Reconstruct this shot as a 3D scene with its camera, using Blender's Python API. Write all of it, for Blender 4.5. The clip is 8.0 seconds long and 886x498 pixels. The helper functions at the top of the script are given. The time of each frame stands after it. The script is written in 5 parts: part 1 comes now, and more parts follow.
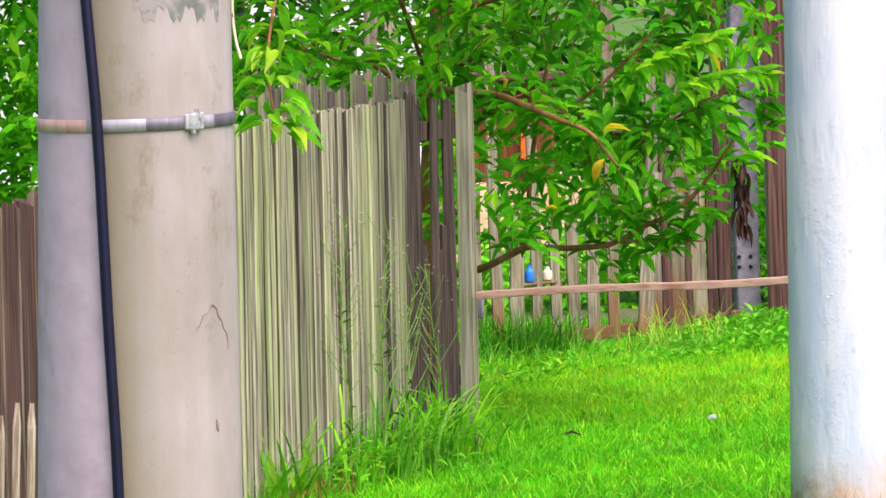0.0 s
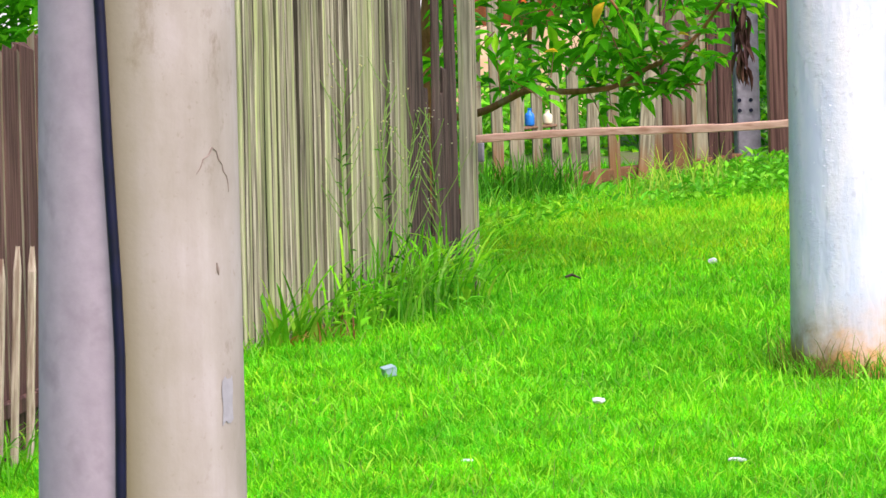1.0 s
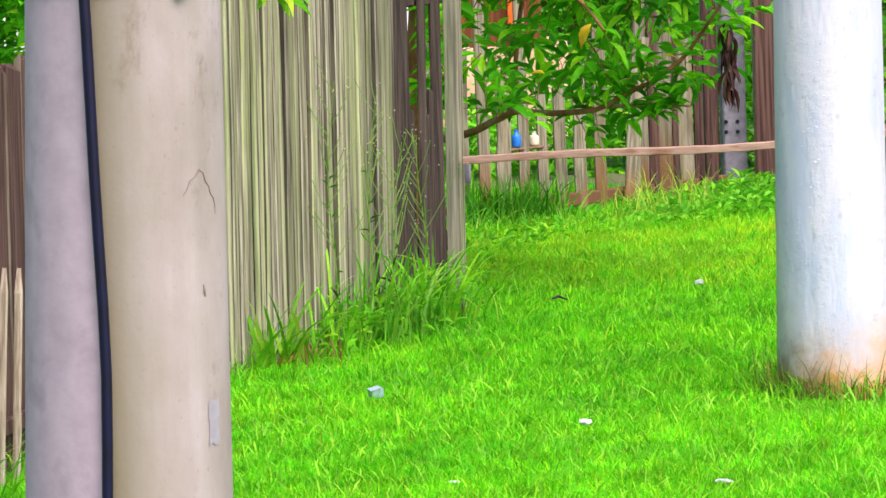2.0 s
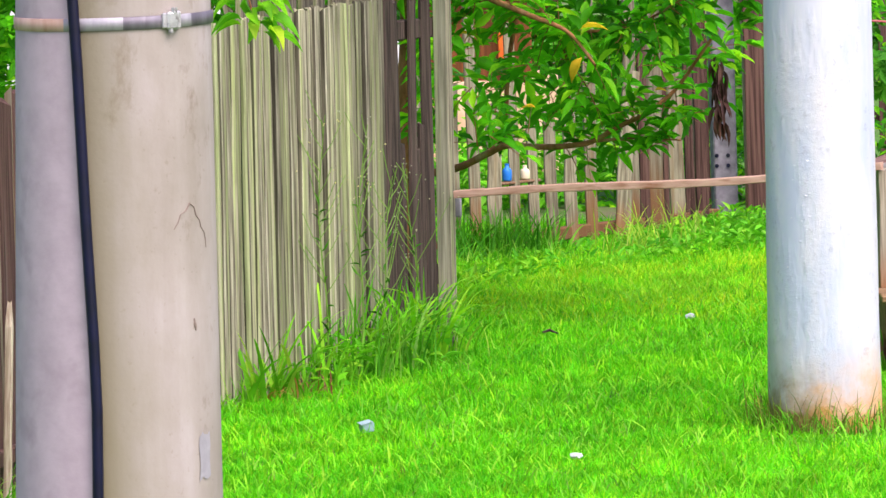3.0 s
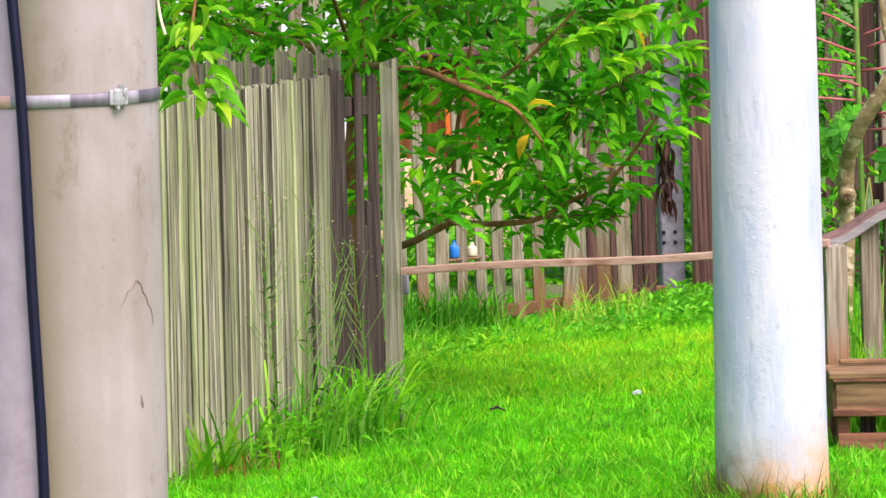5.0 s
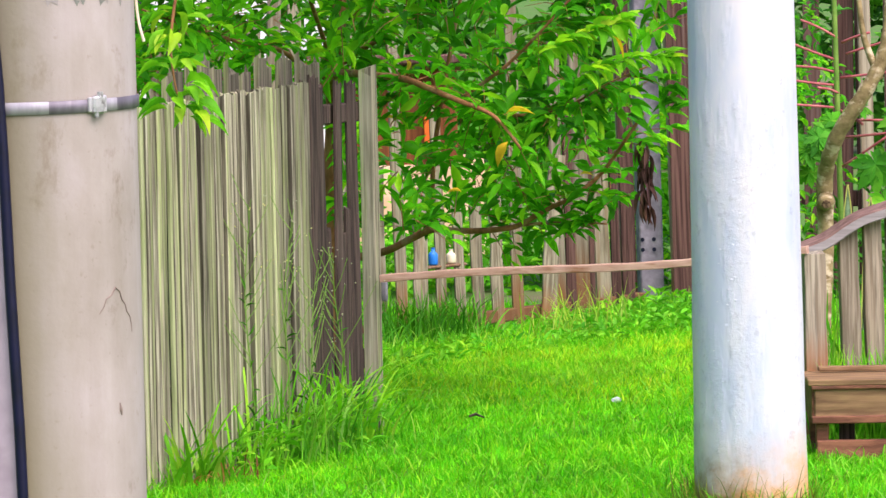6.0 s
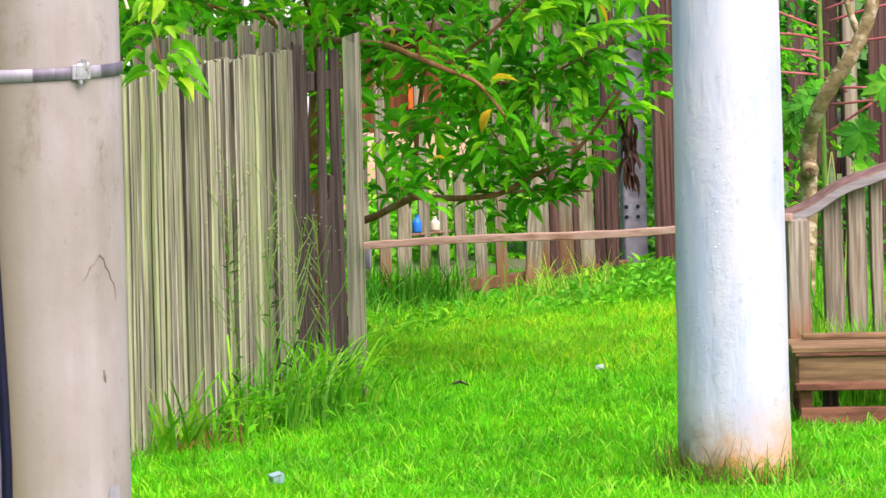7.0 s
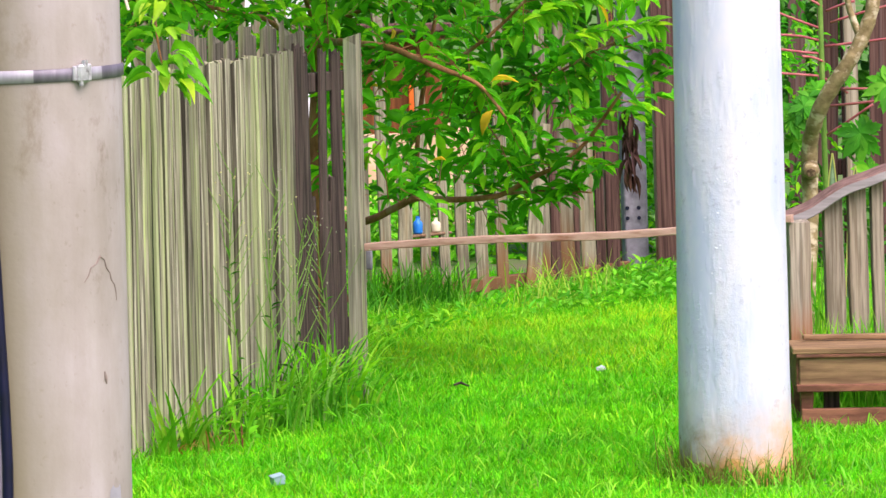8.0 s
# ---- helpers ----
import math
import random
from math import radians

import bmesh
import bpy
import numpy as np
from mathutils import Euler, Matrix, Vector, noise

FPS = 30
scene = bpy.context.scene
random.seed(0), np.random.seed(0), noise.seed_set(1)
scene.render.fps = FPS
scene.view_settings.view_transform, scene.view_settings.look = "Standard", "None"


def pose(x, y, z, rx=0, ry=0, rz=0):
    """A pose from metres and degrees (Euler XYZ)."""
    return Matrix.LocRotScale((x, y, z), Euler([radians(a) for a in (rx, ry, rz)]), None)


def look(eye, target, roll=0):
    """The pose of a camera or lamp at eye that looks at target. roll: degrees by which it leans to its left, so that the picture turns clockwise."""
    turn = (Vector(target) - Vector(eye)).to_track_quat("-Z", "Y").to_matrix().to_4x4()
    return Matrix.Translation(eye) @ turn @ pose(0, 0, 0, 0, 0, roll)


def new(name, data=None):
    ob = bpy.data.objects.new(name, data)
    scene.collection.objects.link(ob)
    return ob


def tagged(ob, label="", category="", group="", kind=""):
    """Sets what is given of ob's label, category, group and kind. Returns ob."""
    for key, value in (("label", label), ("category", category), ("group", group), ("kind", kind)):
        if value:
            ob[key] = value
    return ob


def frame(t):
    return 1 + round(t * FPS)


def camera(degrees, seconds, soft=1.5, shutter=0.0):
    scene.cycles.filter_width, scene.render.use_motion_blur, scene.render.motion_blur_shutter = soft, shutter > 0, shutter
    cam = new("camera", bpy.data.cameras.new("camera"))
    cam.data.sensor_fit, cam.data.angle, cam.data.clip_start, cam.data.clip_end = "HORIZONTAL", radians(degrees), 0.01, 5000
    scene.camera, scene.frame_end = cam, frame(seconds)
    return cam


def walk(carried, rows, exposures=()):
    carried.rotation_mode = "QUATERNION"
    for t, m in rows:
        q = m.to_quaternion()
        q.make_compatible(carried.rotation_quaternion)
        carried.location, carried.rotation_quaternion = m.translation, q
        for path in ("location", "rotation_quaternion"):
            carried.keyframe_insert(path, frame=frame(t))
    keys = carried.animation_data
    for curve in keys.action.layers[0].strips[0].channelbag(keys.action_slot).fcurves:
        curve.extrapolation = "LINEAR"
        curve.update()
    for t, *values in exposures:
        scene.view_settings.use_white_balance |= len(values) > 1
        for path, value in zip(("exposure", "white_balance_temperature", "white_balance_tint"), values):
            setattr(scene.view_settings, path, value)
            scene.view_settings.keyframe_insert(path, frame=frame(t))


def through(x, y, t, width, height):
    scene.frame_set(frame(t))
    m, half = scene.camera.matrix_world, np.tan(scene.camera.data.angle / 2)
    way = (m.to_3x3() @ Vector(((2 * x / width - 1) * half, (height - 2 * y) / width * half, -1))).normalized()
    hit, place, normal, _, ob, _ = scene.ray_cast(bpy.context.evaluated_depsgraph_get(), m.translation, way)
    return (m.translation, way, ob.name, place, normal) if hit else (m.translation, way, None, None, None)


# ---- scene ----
cam = camera(10.0, 8.0, soft=1.5)
EYE = (0.0, 0.0, 1.5)
# seconds, turn to the left and tilt up in degrees
TURNS = [
    (0, 1.255, -3.139),
    (0.1, 1.260, -3.404),
    (0.2, 1.264, -3.640),
    (0.3, 1.269, -3.877),
    (0.4, 1.273, -4.087),
    (0.5, 1.277, -4.303),
    (0.6, 1.281, -4.522),
    (0.7, 1.285, -4.731),
    (0.8, 1.287, -4.859),
    (1, 1.288, -4.910),
    (1.5, 1.238, -4.833),
    (1.7, 1.198, -4.776),
    (2.8, 1.022, -4.352),
    (3, 1.021, -4.288),
    (3.5, 0.960, -4.143),
    (3.6, 0.946, -4.106),
    (3.7, 0.702, -4.053),
    (3.8, 0.662, -4.009),
    (3.9, 0.636, -3.984),
    (4, 0.612, -3.934),
    (4.2, 0.576, -3.851),
    (4.5, 0.509, -3.671),
    (4.7, 0.468, -3.565),
    (5, 0.407, -3.428),
    (5.2, 0.381, -3.349),
    (6.3, 0.087, -3.354),
    (6.5, 0.044, -3.435),
    (6.7, -0.001, -3.650),
    (7, -0.010, -3.724),
    (7.5, -0.019, -3.729),
    (8, -0.000, -3.710),
]
walk(cam, [(t, pose(*EYE, 90 + tilt, 0, turn) @ pose(0, 0, 0, 0, 0, -1.0)) for t, turn, tilt in TURNS],
     [(0, 0.67, 6500, 28)])

# ---- light ----
SUN_DIR = Vector((0.42, -0.60, 1.0)).normalized()
sun = new("sun", bpy.data.lights.new("sun", "SUN"))
sun.data.energy, sun.data.angle, sun.data.color = 2.4, radians(60.0), (1.0, 0.96, 0.92)
sun.matrix_world = look(SUN_DIR * 60, (0, 0, 0))
world = bpy.data.worlds.new("world")
scene.world = world
world.use_nodes = True
wn = world.node_tree
sky = wn.nodes.new("ShaderNodeTexSky")
sky.sky_type, sky.sun_disc = "NISHITA", False
sky.sun_elevation = math.asin(SUN_DIR.z)
sky.sun_rotation = math.atan2(SUN_DIR.x, SUN_DIR.y)
sky.air_density, sky.dust_density, sky.ozone_density = 1.0, 4.0, 1.0
wn.links.new(sky.outputs[0], wn.nodes["Background"].inputs[0])
wn.nodes["Background"].inputs[1].default_value = 0.15


# ---- materials ----
def base_material(name):
    m = bpy.data.materials.new(name)
    m.use_nodes = True
    nt = m.node_tree
    return m, nt, nt.nodes["Principled BSDF"]


def ramp(nt, fac, stops):
    r = nt.nodes.new("ShaderNodeValToRGB")
    while len(r.color_ramp.elements) < len(stops):
        r.color_ramp.elements.new(0.5)
    for e, (p, c) in zip(r.color_ramp.elements, stops):
        e.position, e.color = p, (*c, 1)
    nt.links.new(fac, r.inputs[0])
    return r.outputs[0]


def coords(nt, stretch):
    """Object coordinates, shifted at random from object to object."""
    tc, info = nt.nodes.new("ShaderNodeTexCoord"), nt.nodes.new("ShaderNodeObjectInfo")
    mul = nt.nodes.new("ShaderNodeMath")
    mul.operation, mul.inputs[1].default_value = "MULTIPLY", 37.0
    nt.links.new(info.outputs["Random"], mul.inputs[0])
    add = nt.nodes.new("ShaderNodeVectorMath")
    nt.links.new(tc.outputs["Object"], add.inputs[0])
    nt.links.new(mul.outputs[0], add.inputs[1])
    mp = nt.nodes.new("ShaderNodeMapping")
    mp.inputs["Scale"].default_value = stretch
    nt.links.new(add.outputs[0], mp.inputs["Vector"])
    return mp.outputs[0], info.outputs["Random"], tc.outputs["Object"]


def noise_fac(nt, vec, scale, detail=6, rough=0.6):
    n = nt.nodes.new("ShaderNodeTexNoise")
    n.inputs["Scale"].default_value, n.inputs["Detail"].default_value, n.inputs["Roughness"].default_value = scale, detail, rough
    nt.links.new(vec, n.inputs["Vector"])
    return n.outputs["Fac"]


def mix(nt, fac, a, b, kind="MIX"):
    x = nt.nodes.new("ShaderNodeMix")
    x.data_type, x.blend_type = "RGBA", kind
    for sock, val in ((x.inputs[0], fac), (x.inputs[6], a), (x.inputs[7], b)):
        if isinstance(val, (int, float)):
            sock.default_value = val
        elif isinstance(val, tuple):
            sock.default_value = (*val, 1)
        else:
            nt.links.new(val, sock)
    return x.outputs[2]


def bumped(nt, bsdf, height, strength, dist=0.004):
    b = nt.nodes.new("ShaderNodeBump")
    b.inputs["Strength"].default_value, b.inputs["Distance"].default_value = strength, dist
    nt.links.new(height, b.inputs["Height"])
    nt.links.new(b.outputs[0], bsdf.inputs["Normal"])


def surface(name, dark, light, stain=None, grain=(1, 1, 1), scale=20.0, patch=2.5, stain_at=(0.5, 0.7), rough=0.8,
            bump=0.4, metal=0.0, vary=0.25, spec=0.3, soft_grain=1.0,
            splash=None):
    """Two-scale surface: fine grain between two colours, larger stains, and a tone that varies from piece to piece."""
    m, nt, bsdf = base_material(name)
    vec, rnd, plain = coords(nt, grain)
    fine = noise_fac(nt, vec, scale)
    col = ramp(nt, fine, [(0.5 - 0.18 * soft_grain, dark), (0.5 + 0.18 * soft_grain, light)])
    if stain:
        big = noise_fac(nt, vec, patch * scale / 20.0 * 1.0 if grain != (1, 1, 1) else patch, 4)
        edge = ramp(nt, big, [(stain_at[0], (0, 0, 0)), (stain_at[1], (1, 1, 1))])
        col = mix(nt, edge, col, stain)
    if splash:
        sep, wob = nt.nodes.new("ShaderNodeSeparateXYZ"), nt.nodes.new("ShaderNodeMath")
        nt.links.new(plain, sep.inputs[0])
        wob.operation, wob.inputs[1].default_value = "MULTIPLY_ADD", 0.3
        nt.links.new(noise_fac(nt, vec, scale * 0.5, 4), wob.inputs[0])
        nt.links.new(sep.outputs[2], wob.inputs[2])
        top = splash[0] + 0.15
        col = mix(nt, ramp(nt, wob.outputs[0], [(top - 0.09, (0.85, 0.85, 0.85)), (top + 0.05, (0, 0, 0))]), col, splash[1])
    if vary:
        tone = ramp(nt, rnd, [(0.0, (1 - vary,) * 3), (1.0, (1 + vary * 0.3,) * 3)])
        col = mix(nt, 1.0, col, tone, "MULTIPLY")
    nt.links.new(col, bsdf.inputs["Base Color"])
    bsdf.inputs["Roughness"].default_value, bsdf.inputs["Metallic"].default_value = rough, metal
    bsdf.inputs["Specular IOR Level"].default_value = spec
    bumped(nt, bsdf, fine, bump)
    return m


def leaf_material(name, stops, rough=0.5, through=0.35):
    """Leaf: tone from leaf to leaf, fine mottling, and light that passes through."""
    m, nt, bsdf = base_material(name)
    geo, info = nt.nodes.new("ShaderNodeNewGeometry"), nt.nodes.new("ShaderNodeObjectInfo")
    add = nt.nodes.new("ShaderNodeMath")
    add.operation = "ADD"
    nt.links.new(geo.outputs["Random Per Island"], add.inputs[0])
    nt.links.new(info.outputs["Random"], add.inputs[1])
    frac = nt.nodes.new("ShaderNodeMath")
    frac.operation = "FRACT"
    nt.links.new(add.outputs[0], frac.inputs[0])
    col = ramp(nt, frac.outputs[0], stops)
    vec, _, _ = coords(nt, (1, 1, 1))
    mot = ramp(nt, noise_fac(nt, vec, 6.0, 5), [(0.38, (0.62, 0.66, 0.75)), (0.62, (1.18, 1.15, 1.0))])
    col = mix(nt, 1.0, col, mot, "MULTIPLY")
    broad = ramp(nt, noise_fac(nt, vec, 1.4, 3), [(0.38, (0.80, 0.91, 1.4)), (0.62, (1.26, 1.05, 0.8))])
    col = mix(nt, 1.0, col, broad, "MULTIPLY")
    nt.links.new(col, bsdf.inputs["Base Color"])
    bsdf.inputs["Roughness"].default_value = rough
    bsdf.inputs["Specular IOR Level"].default_value = 0.12
    tr, mx = nt.nodes.new("ShaderNodeBsdfTranslucent"), nt.nodes.new("ShaderNodeMixShader")
    nt.links.new(mix(nt, 1.0, col, (1.1, 1.25, 0.6), "MULTIPLY"), tr.inputs["Color"])
    mx.inputs[0].default_value = through
    nt.links.new(bsdf.outputs[0], mx.inputs[1])
    nt.links.new(tr.outputs[0], mx.inputs[2])
    nt.links.new(mx.outputs[0], nt.nodes["Material Output"].inputs["Surface"])
    return m


WOOD = (34, 34, 1.2)
M = dict(
    ground=surface("lawn soil", (0.035, 0.13, 0.012), (0.09, 0.24, 0.03), (0.16, 0.15, 0.08), scale=60, patch=1.3, rough=0.95, bump=0.8, vary=0),
    picket=surface("weathered picket", (0.11, 0.098, 0.066), (0.40, 0.372, 0.262), (0.36, 0.43, 0.17), WOOD, 3.0, 8, (0.45, 0.7), 0.9, 0.8, vary=0.5, soft_grain=0.55),
    picket_edge=surface("pale picket edge", (0.27, 0.26, 0.18), (0.53, 0.52, 0.38), (0.42, 0.53, 0.17), WOOD, 3.0, 8, (0.5, 0.7), 0.9, 0.4, vary=0.55, soft_grain=0.55),
    lichen_edge=surface("yellow-green lichened edge", (0.32, 0.38, 0.17), (0.55, 0.62, 0.32), (0.42, 0.40, 0.29), WOOD, 3.0, 8, (0.5, 0.7), 0.9, 0.4, vary=0.35, soft_grain=0.55),
    # darker copy of the picket wood, with the shade between boards in its colour
    shaded_wood=surface("shaded grey wood", (0.065, 0.058, 0.04), (0.19, 0.175, 0.125), (0.14, 0.16, 0.08), WOOD, 3.0, 8, (0.5, 0.72), 0.9, 0.6, vary=0.35, soft_grain=0.55),
    dark=surface("dark weathered board", (0.032, 0.022, 0.018), (0.105, 0.074, 0.060), (0.19, 0.15, 0.125), WOOD, 3.0, 8, (0.58, 0.75), 0.85, 0.6, soft_grain=0.55),
    brown=surface("brown board", (0.045, 0.019, 0.015), (0.13, 0.068, 0.054), (0.16, 0.11, 0.095), WOOD, 3.0, 7, (0.55, 0.75), 0.85, 0.6, soft_grain=0.55),
    stake=surface("whitewashed stake", (0.30, 0.24, 0.17), (0.52, 0.46, 0.35), (0.24, 0.15, 0.11), WOOD, 3.0, 8, (0.58, 0.72), 0.85, 0.4, soft_grain=0.55),
    backpicket=surface("grey brown picket", (0.15, 0.132, 0.088), (0.35, 0.32, 0.225), (0.25, 0.185, 0.10), WOOD, 3.0, 6, (0.52, 0.72), 0.9, 0.5, vary=0.35, splash=(0.20, (0.27, 0.125, 0.045)), soft_grain=0.55),
    rusty=surface("reddish brown picket", (0.085, 0.05, 0.03), (0.22, 0.145, 0.095), (0.22, 0.19, 0.14), WOOD, 3.0, 6, (0.5, 0.7), 0.9, 0.5, soft_grain=0.55, splash=(0.3, (0.20, 0.09, 0.035))),
    concrete=None, whitewash=None,
    post_grey=surface("grey concrete", (0.14, 0.135, 0.16), (0.29, 0.275, 0.32), (0.11, 0.10, 0.12), scale=25, patch=4, rough=0.9, bump=0.4, vary=0),
    old_paint=surface("old grey-green paint", (0.13, 0.145, 0.125), (0.22, 0.235, 0.205), (0.30, 0.28, 0.265), scale=26, patch=16, stain_at=(0.54, 0.60), rough=0.8, vary=0),
    post_pale=surface("pale mortar", (0.27, 0.27, 0.29), (0.35, 0.35, 0.38), scale=30, rough=0.9, vary=0),
    beam=surface("rusty bar", (0.40, 0.23, 0.165), (0.62, 0.42, 0.33), (0.30, 0.14, 0.08), (2, 16, 40), 1.6, 12, (0.56, 0.70), 0.8, 0.2, vary=0, soft_grain=1.3),
    rail=surface("weathered handrail wood", (0.15, 0.083, 0.068), (0.28, 0.17, 0.14), (0.11, 0.055, 0.045), (2, 22, 22), 3.0, 7, (0.55, 0.75), 0.8, 0.5, vary=0, soft_grain=0.55),
    baluster=surface("grey baluster wood", (0.19, 0.16, 0.11), (0.40, 0.35, 0.255), (0.24, 0.18, 0.11), WOOD, 3.0, 6, (0.5, 0.72), 0.85, 0.5, soft_grain=0.55),
    rail_edge=surface("pale grey rail edge", (0.22, 0.205, 0.20), (0.40, 0.375, 0.37), (0.18, 0.14, 0.13), (2, 22, 22), 3.0, 7, (0.55, 0.75), 0.85, 0.4, vary=0),
    post_wood=surface("grey post wood with soiled foot", (0.19, 0.165, 0.12), (0.42, 0.38, 0.29), (0.26, 0.20, 0.13), WOOD, 3.0, 6, (0.5, 0.72), 0.85, 0.5, vary=0, soft_grain=0.55, splash=(0.33, (0.34, 0.13, 0.045))),
    limewash=surface("pale lilac limewash", (0.41, 0.338, 0.388), (0.49, 0.41, 0.465), (0.36, 0.29, 0.335), scale=22, patch=9, stain_at=(0.56, 0.70), rough=0.85, bump=0.3, vary=0),
    bright_steel=surface("bright worn steel", (0.40, 0.40, 0.42), (0.72, 0.72, 0.74), (0.12, 0.10, 0.10), (9, 9, 9), 6.0, 14, (0.52, 0.62), 0.4, 0.3, 0.7, vary=0),
    sword=surface("grey-green sword leaf", (0.10, 0.20, 0.10), (0.22, 0.34, 0.19), (0.06, 0.12, 0.06), (20, 20, 60), 1.0, 8, (0.5, 0.62), 0.5, 0.1, vary=0.2),
    sword_edge=surface("yellow leaf margin", (0.34, 0.40, 0.08), (0.50, 0.54, 0.14), scale=30, rough=0.5, bump=0.1, vary=0.1),
    castor=leaf_material("lobed leaf", [(0.0, (0.025, 0.22, 0.008)), (0.6, (0.06, 0.36, 0.012)), (1.0, (0.14, 0.46, 0.03))], 0.55, 0.35),
    crack=surface("dark crack dust", (0.20, 0.15, 0.125), (0.30, 0.24, 0.21), scale=60, rough=0.9, vary=0),
    bench=surface("brown bench wood", (0.165, 0.095, 0.045), (0.32, 0.20, 0.095), (0.10, 0.052, 0.028), (1.5, 20, 20), 3.0, 7, (0.55, 0.75), 0.7, 0.5, vary=0.2, soft_grain=0.55),
    bench_dark=surface("reddish bench frame wood", (0.13, 0.05, 0.028), (0.26, 0.11, 0.062), (0.09, 0.055, 0.04), (3, 14, 14), 3.0, 7, (0.55, 0.75), 0.7, 0.5, vary=0.2, soft_grain=0.55),
    bark=surface("branch bark", (0.19, 0.075, 0.03), (0.40, 0.18, 0.075), (0.36, 0.24, 0.13), (30, 30, 12), 1.5, 6, (0.55, 0.7), 0.85, 0.6, vary=0.1),
    trunk=surface("mottled trunk bark", (0.15, 0.11, 0.045), (0.36, 0.28, 0.135), (0.58, 0.49, 0.33), (18, 18, 26), 1.6, 12, (0.54, 0.64), 0.85, 0.7, vary=0.1),
    heartwood=surface("cut wood", (0.06, 0.035, 0.02), (0.30, 0.20, 0.11), scale=60, rough=0.9, soft_grain=0.55),
    cable=surface("navy cable sheath", (0.002, 0.003, 0.014), (0.004, 0.005, 0.030), scale=30, rough=0.45, bump=0.1, vary=0),
    steel=surface("dull steel band", (0.24, 0.235, 0.26), (0.44, 0.435, 0.47), (0.22, 0.20, 0.22), (9, 9, 3), 3.0, 12, (0.56, 0.64), 0.55, 0.2, 0.45, vary=0),
    tarnish=surface("dark tarnished steel", (0.09, 0.082, 0.10), (0.21, 0.20, 0.235), (0.28, 0.26, 0.29), (9, 9, 3), 3.0, 12, (0.52, 0.62), 0.5, 0.2, 0.4, vary=0),
    strap_rust=surface("rust-stained steel", (0.44, 0.28, 0.21), (0.62, 0.45, 0.38), (0.30, 0.14, 0.09), (9, 9, 3), 3.0, 12, (0.52, 0.64), 0.6, 0.2, 0.1, vary=0),
    paper=surface("crumpled white paper", (0.42, 0.45, 0.50), (0.66, 0.68, 0.70), scale=40, rough=0.8, vary=0),
    cup=surface("pale blue plastic", (0.20, 0.34, 0.38), (0.32, 0.46, 0.50), scale=30, rough=0.4, vary=0),
    blue=surface("bright blue plastic", (0.01, 0.16, 0.62), (0.02, 0.24, 0.78), scale=15, rough=0.3, bump=0.05, vary=0),
    cream=surface("cream plastic", (0.62, 0.54, 0.38), (0.80, 0.72, 0.55), scale=15, rough=0.45, bump=0.05, vary=0),
    orange=surface("orange paint", (0.62, 0.10, 0.01), (0.85, 0.17, 0.02), (0.5, 0.08, 0.02), scale=12, rough=0.6, bump=0.1, vary=0),
    peach=surface("peach plaster", (0.72, 0.47, 0.28), (0.85, 0.60, 0.40), (0.60, 0.36, 0.2), scale=8, patch=1.5, rough=0.9, bump=0.2, vary=0),
    terracotta=surface("orange brown boards", (0.14, 0.042, 0.012), (0.25, 0.08, 0.022), (0.10, 0.035, 0.016), WOOD, 2.0, 6, (0.5, 0.7), 0.8, 0.3, vary=0, soft_grain=0.55),
    white_wall=surface("white plaster", (0.70, 0.71, 0.74), (0.82, 0.82, 0.84), (0.6, 0.6, 0.6), scale=10, patch=1.2, rough=0.9, bump=0.2, vary=0),
    roof=surface("clay roof tile", (0.22, 0.08, 0.045), (0.38, 0.16, 0.09), (0.15, 0.07, 0.05), scale=14, patch=2, rough=0.85, vary=0.2),
    glass=surface("dark window glass", (0.02, 0.025, 0.03), (0.03, 0.035, 0.045), scale=3, rough=0.08, bump=0.0, vary=0, spec=0.5),
    grass=leaf_material("lawn blade", [(0.0, (0.05, 0.48, 0.004)), (0.5, (0.11, 0.70, 0.005)), (0.85, (0.23, 0.80, 0.008)), (1.0, (0.42, 0.76, 0.03))], 0.5, 0.45),
    tall=leaf_material("tall grass blade", [(0.0, (0.07, 0.38, 0.01)), (0.6, (0.16, 0.58, 0.02)), (1.0, (0.36, 0.64, 0.08))], 0.45, 0.4),
    deep=leaf_material("deep green blade", [(0.0, (0.03, 0.20, 0.008)), (0.6, (0.06, 0.34, 0.012)), (1.0, (0.12, 0.46, 0.02))], 0.45, 0.4),
    dry=leaf_material("dry grass blade", [(0.0, (0.08, 0.14, 0.02)), (0.5, (0.14, 0.25, 0.04)), (1.0, (0.25, 0.26, 0.07))], 0.7, 0.3),
    stalk=leaf_material("pale grass stalk", [(0.0, (0.20, 0.50, 0.03)), (0.6, (0.34, 0.62, 0.06)), (1.0, (0.50, 0.66, 0.12))], 0.5, 0.4),
    yellow_turf=leaf_material("yellowish lawn blade", [(0.0, (0.26, 0.72, 0.008)), (0.6, (0.42, 0.80, 0.012)), (1.0, (0.62, 0.80, 0.04))], 0.5, 0.5),
    coarse=leaf_material("coarse lawn blade", [(0.0, (0.12, 0.56, 0.01)), (0.6, (0.20, 0.70, 0.02)), (1.0, (0.34, 0.74, 0.05))], 0.5, 0.45),
    bloom=leaf_material("tiny pale flower", [(0.0, (0.36, 0.44, 0.22)), (1.0, (0.52, 0.54, 0.38))], 0.7, 0.3),
    rust_leaf=leaf_material("reddish dry weed", [(0.0, (0.35, 0.13, 0.05)), (1.0, (0.48, 0.27, 0.10))], 0.7, 0.3),
    weed=leaf_material("weed leaf", [(0.0, (0.07, 0.44, 0.012)), (0.6, (0.16, 0.64, 0.02)), (1.0, (0.32, 0.72, 0.04))], 0.5, 0.35),
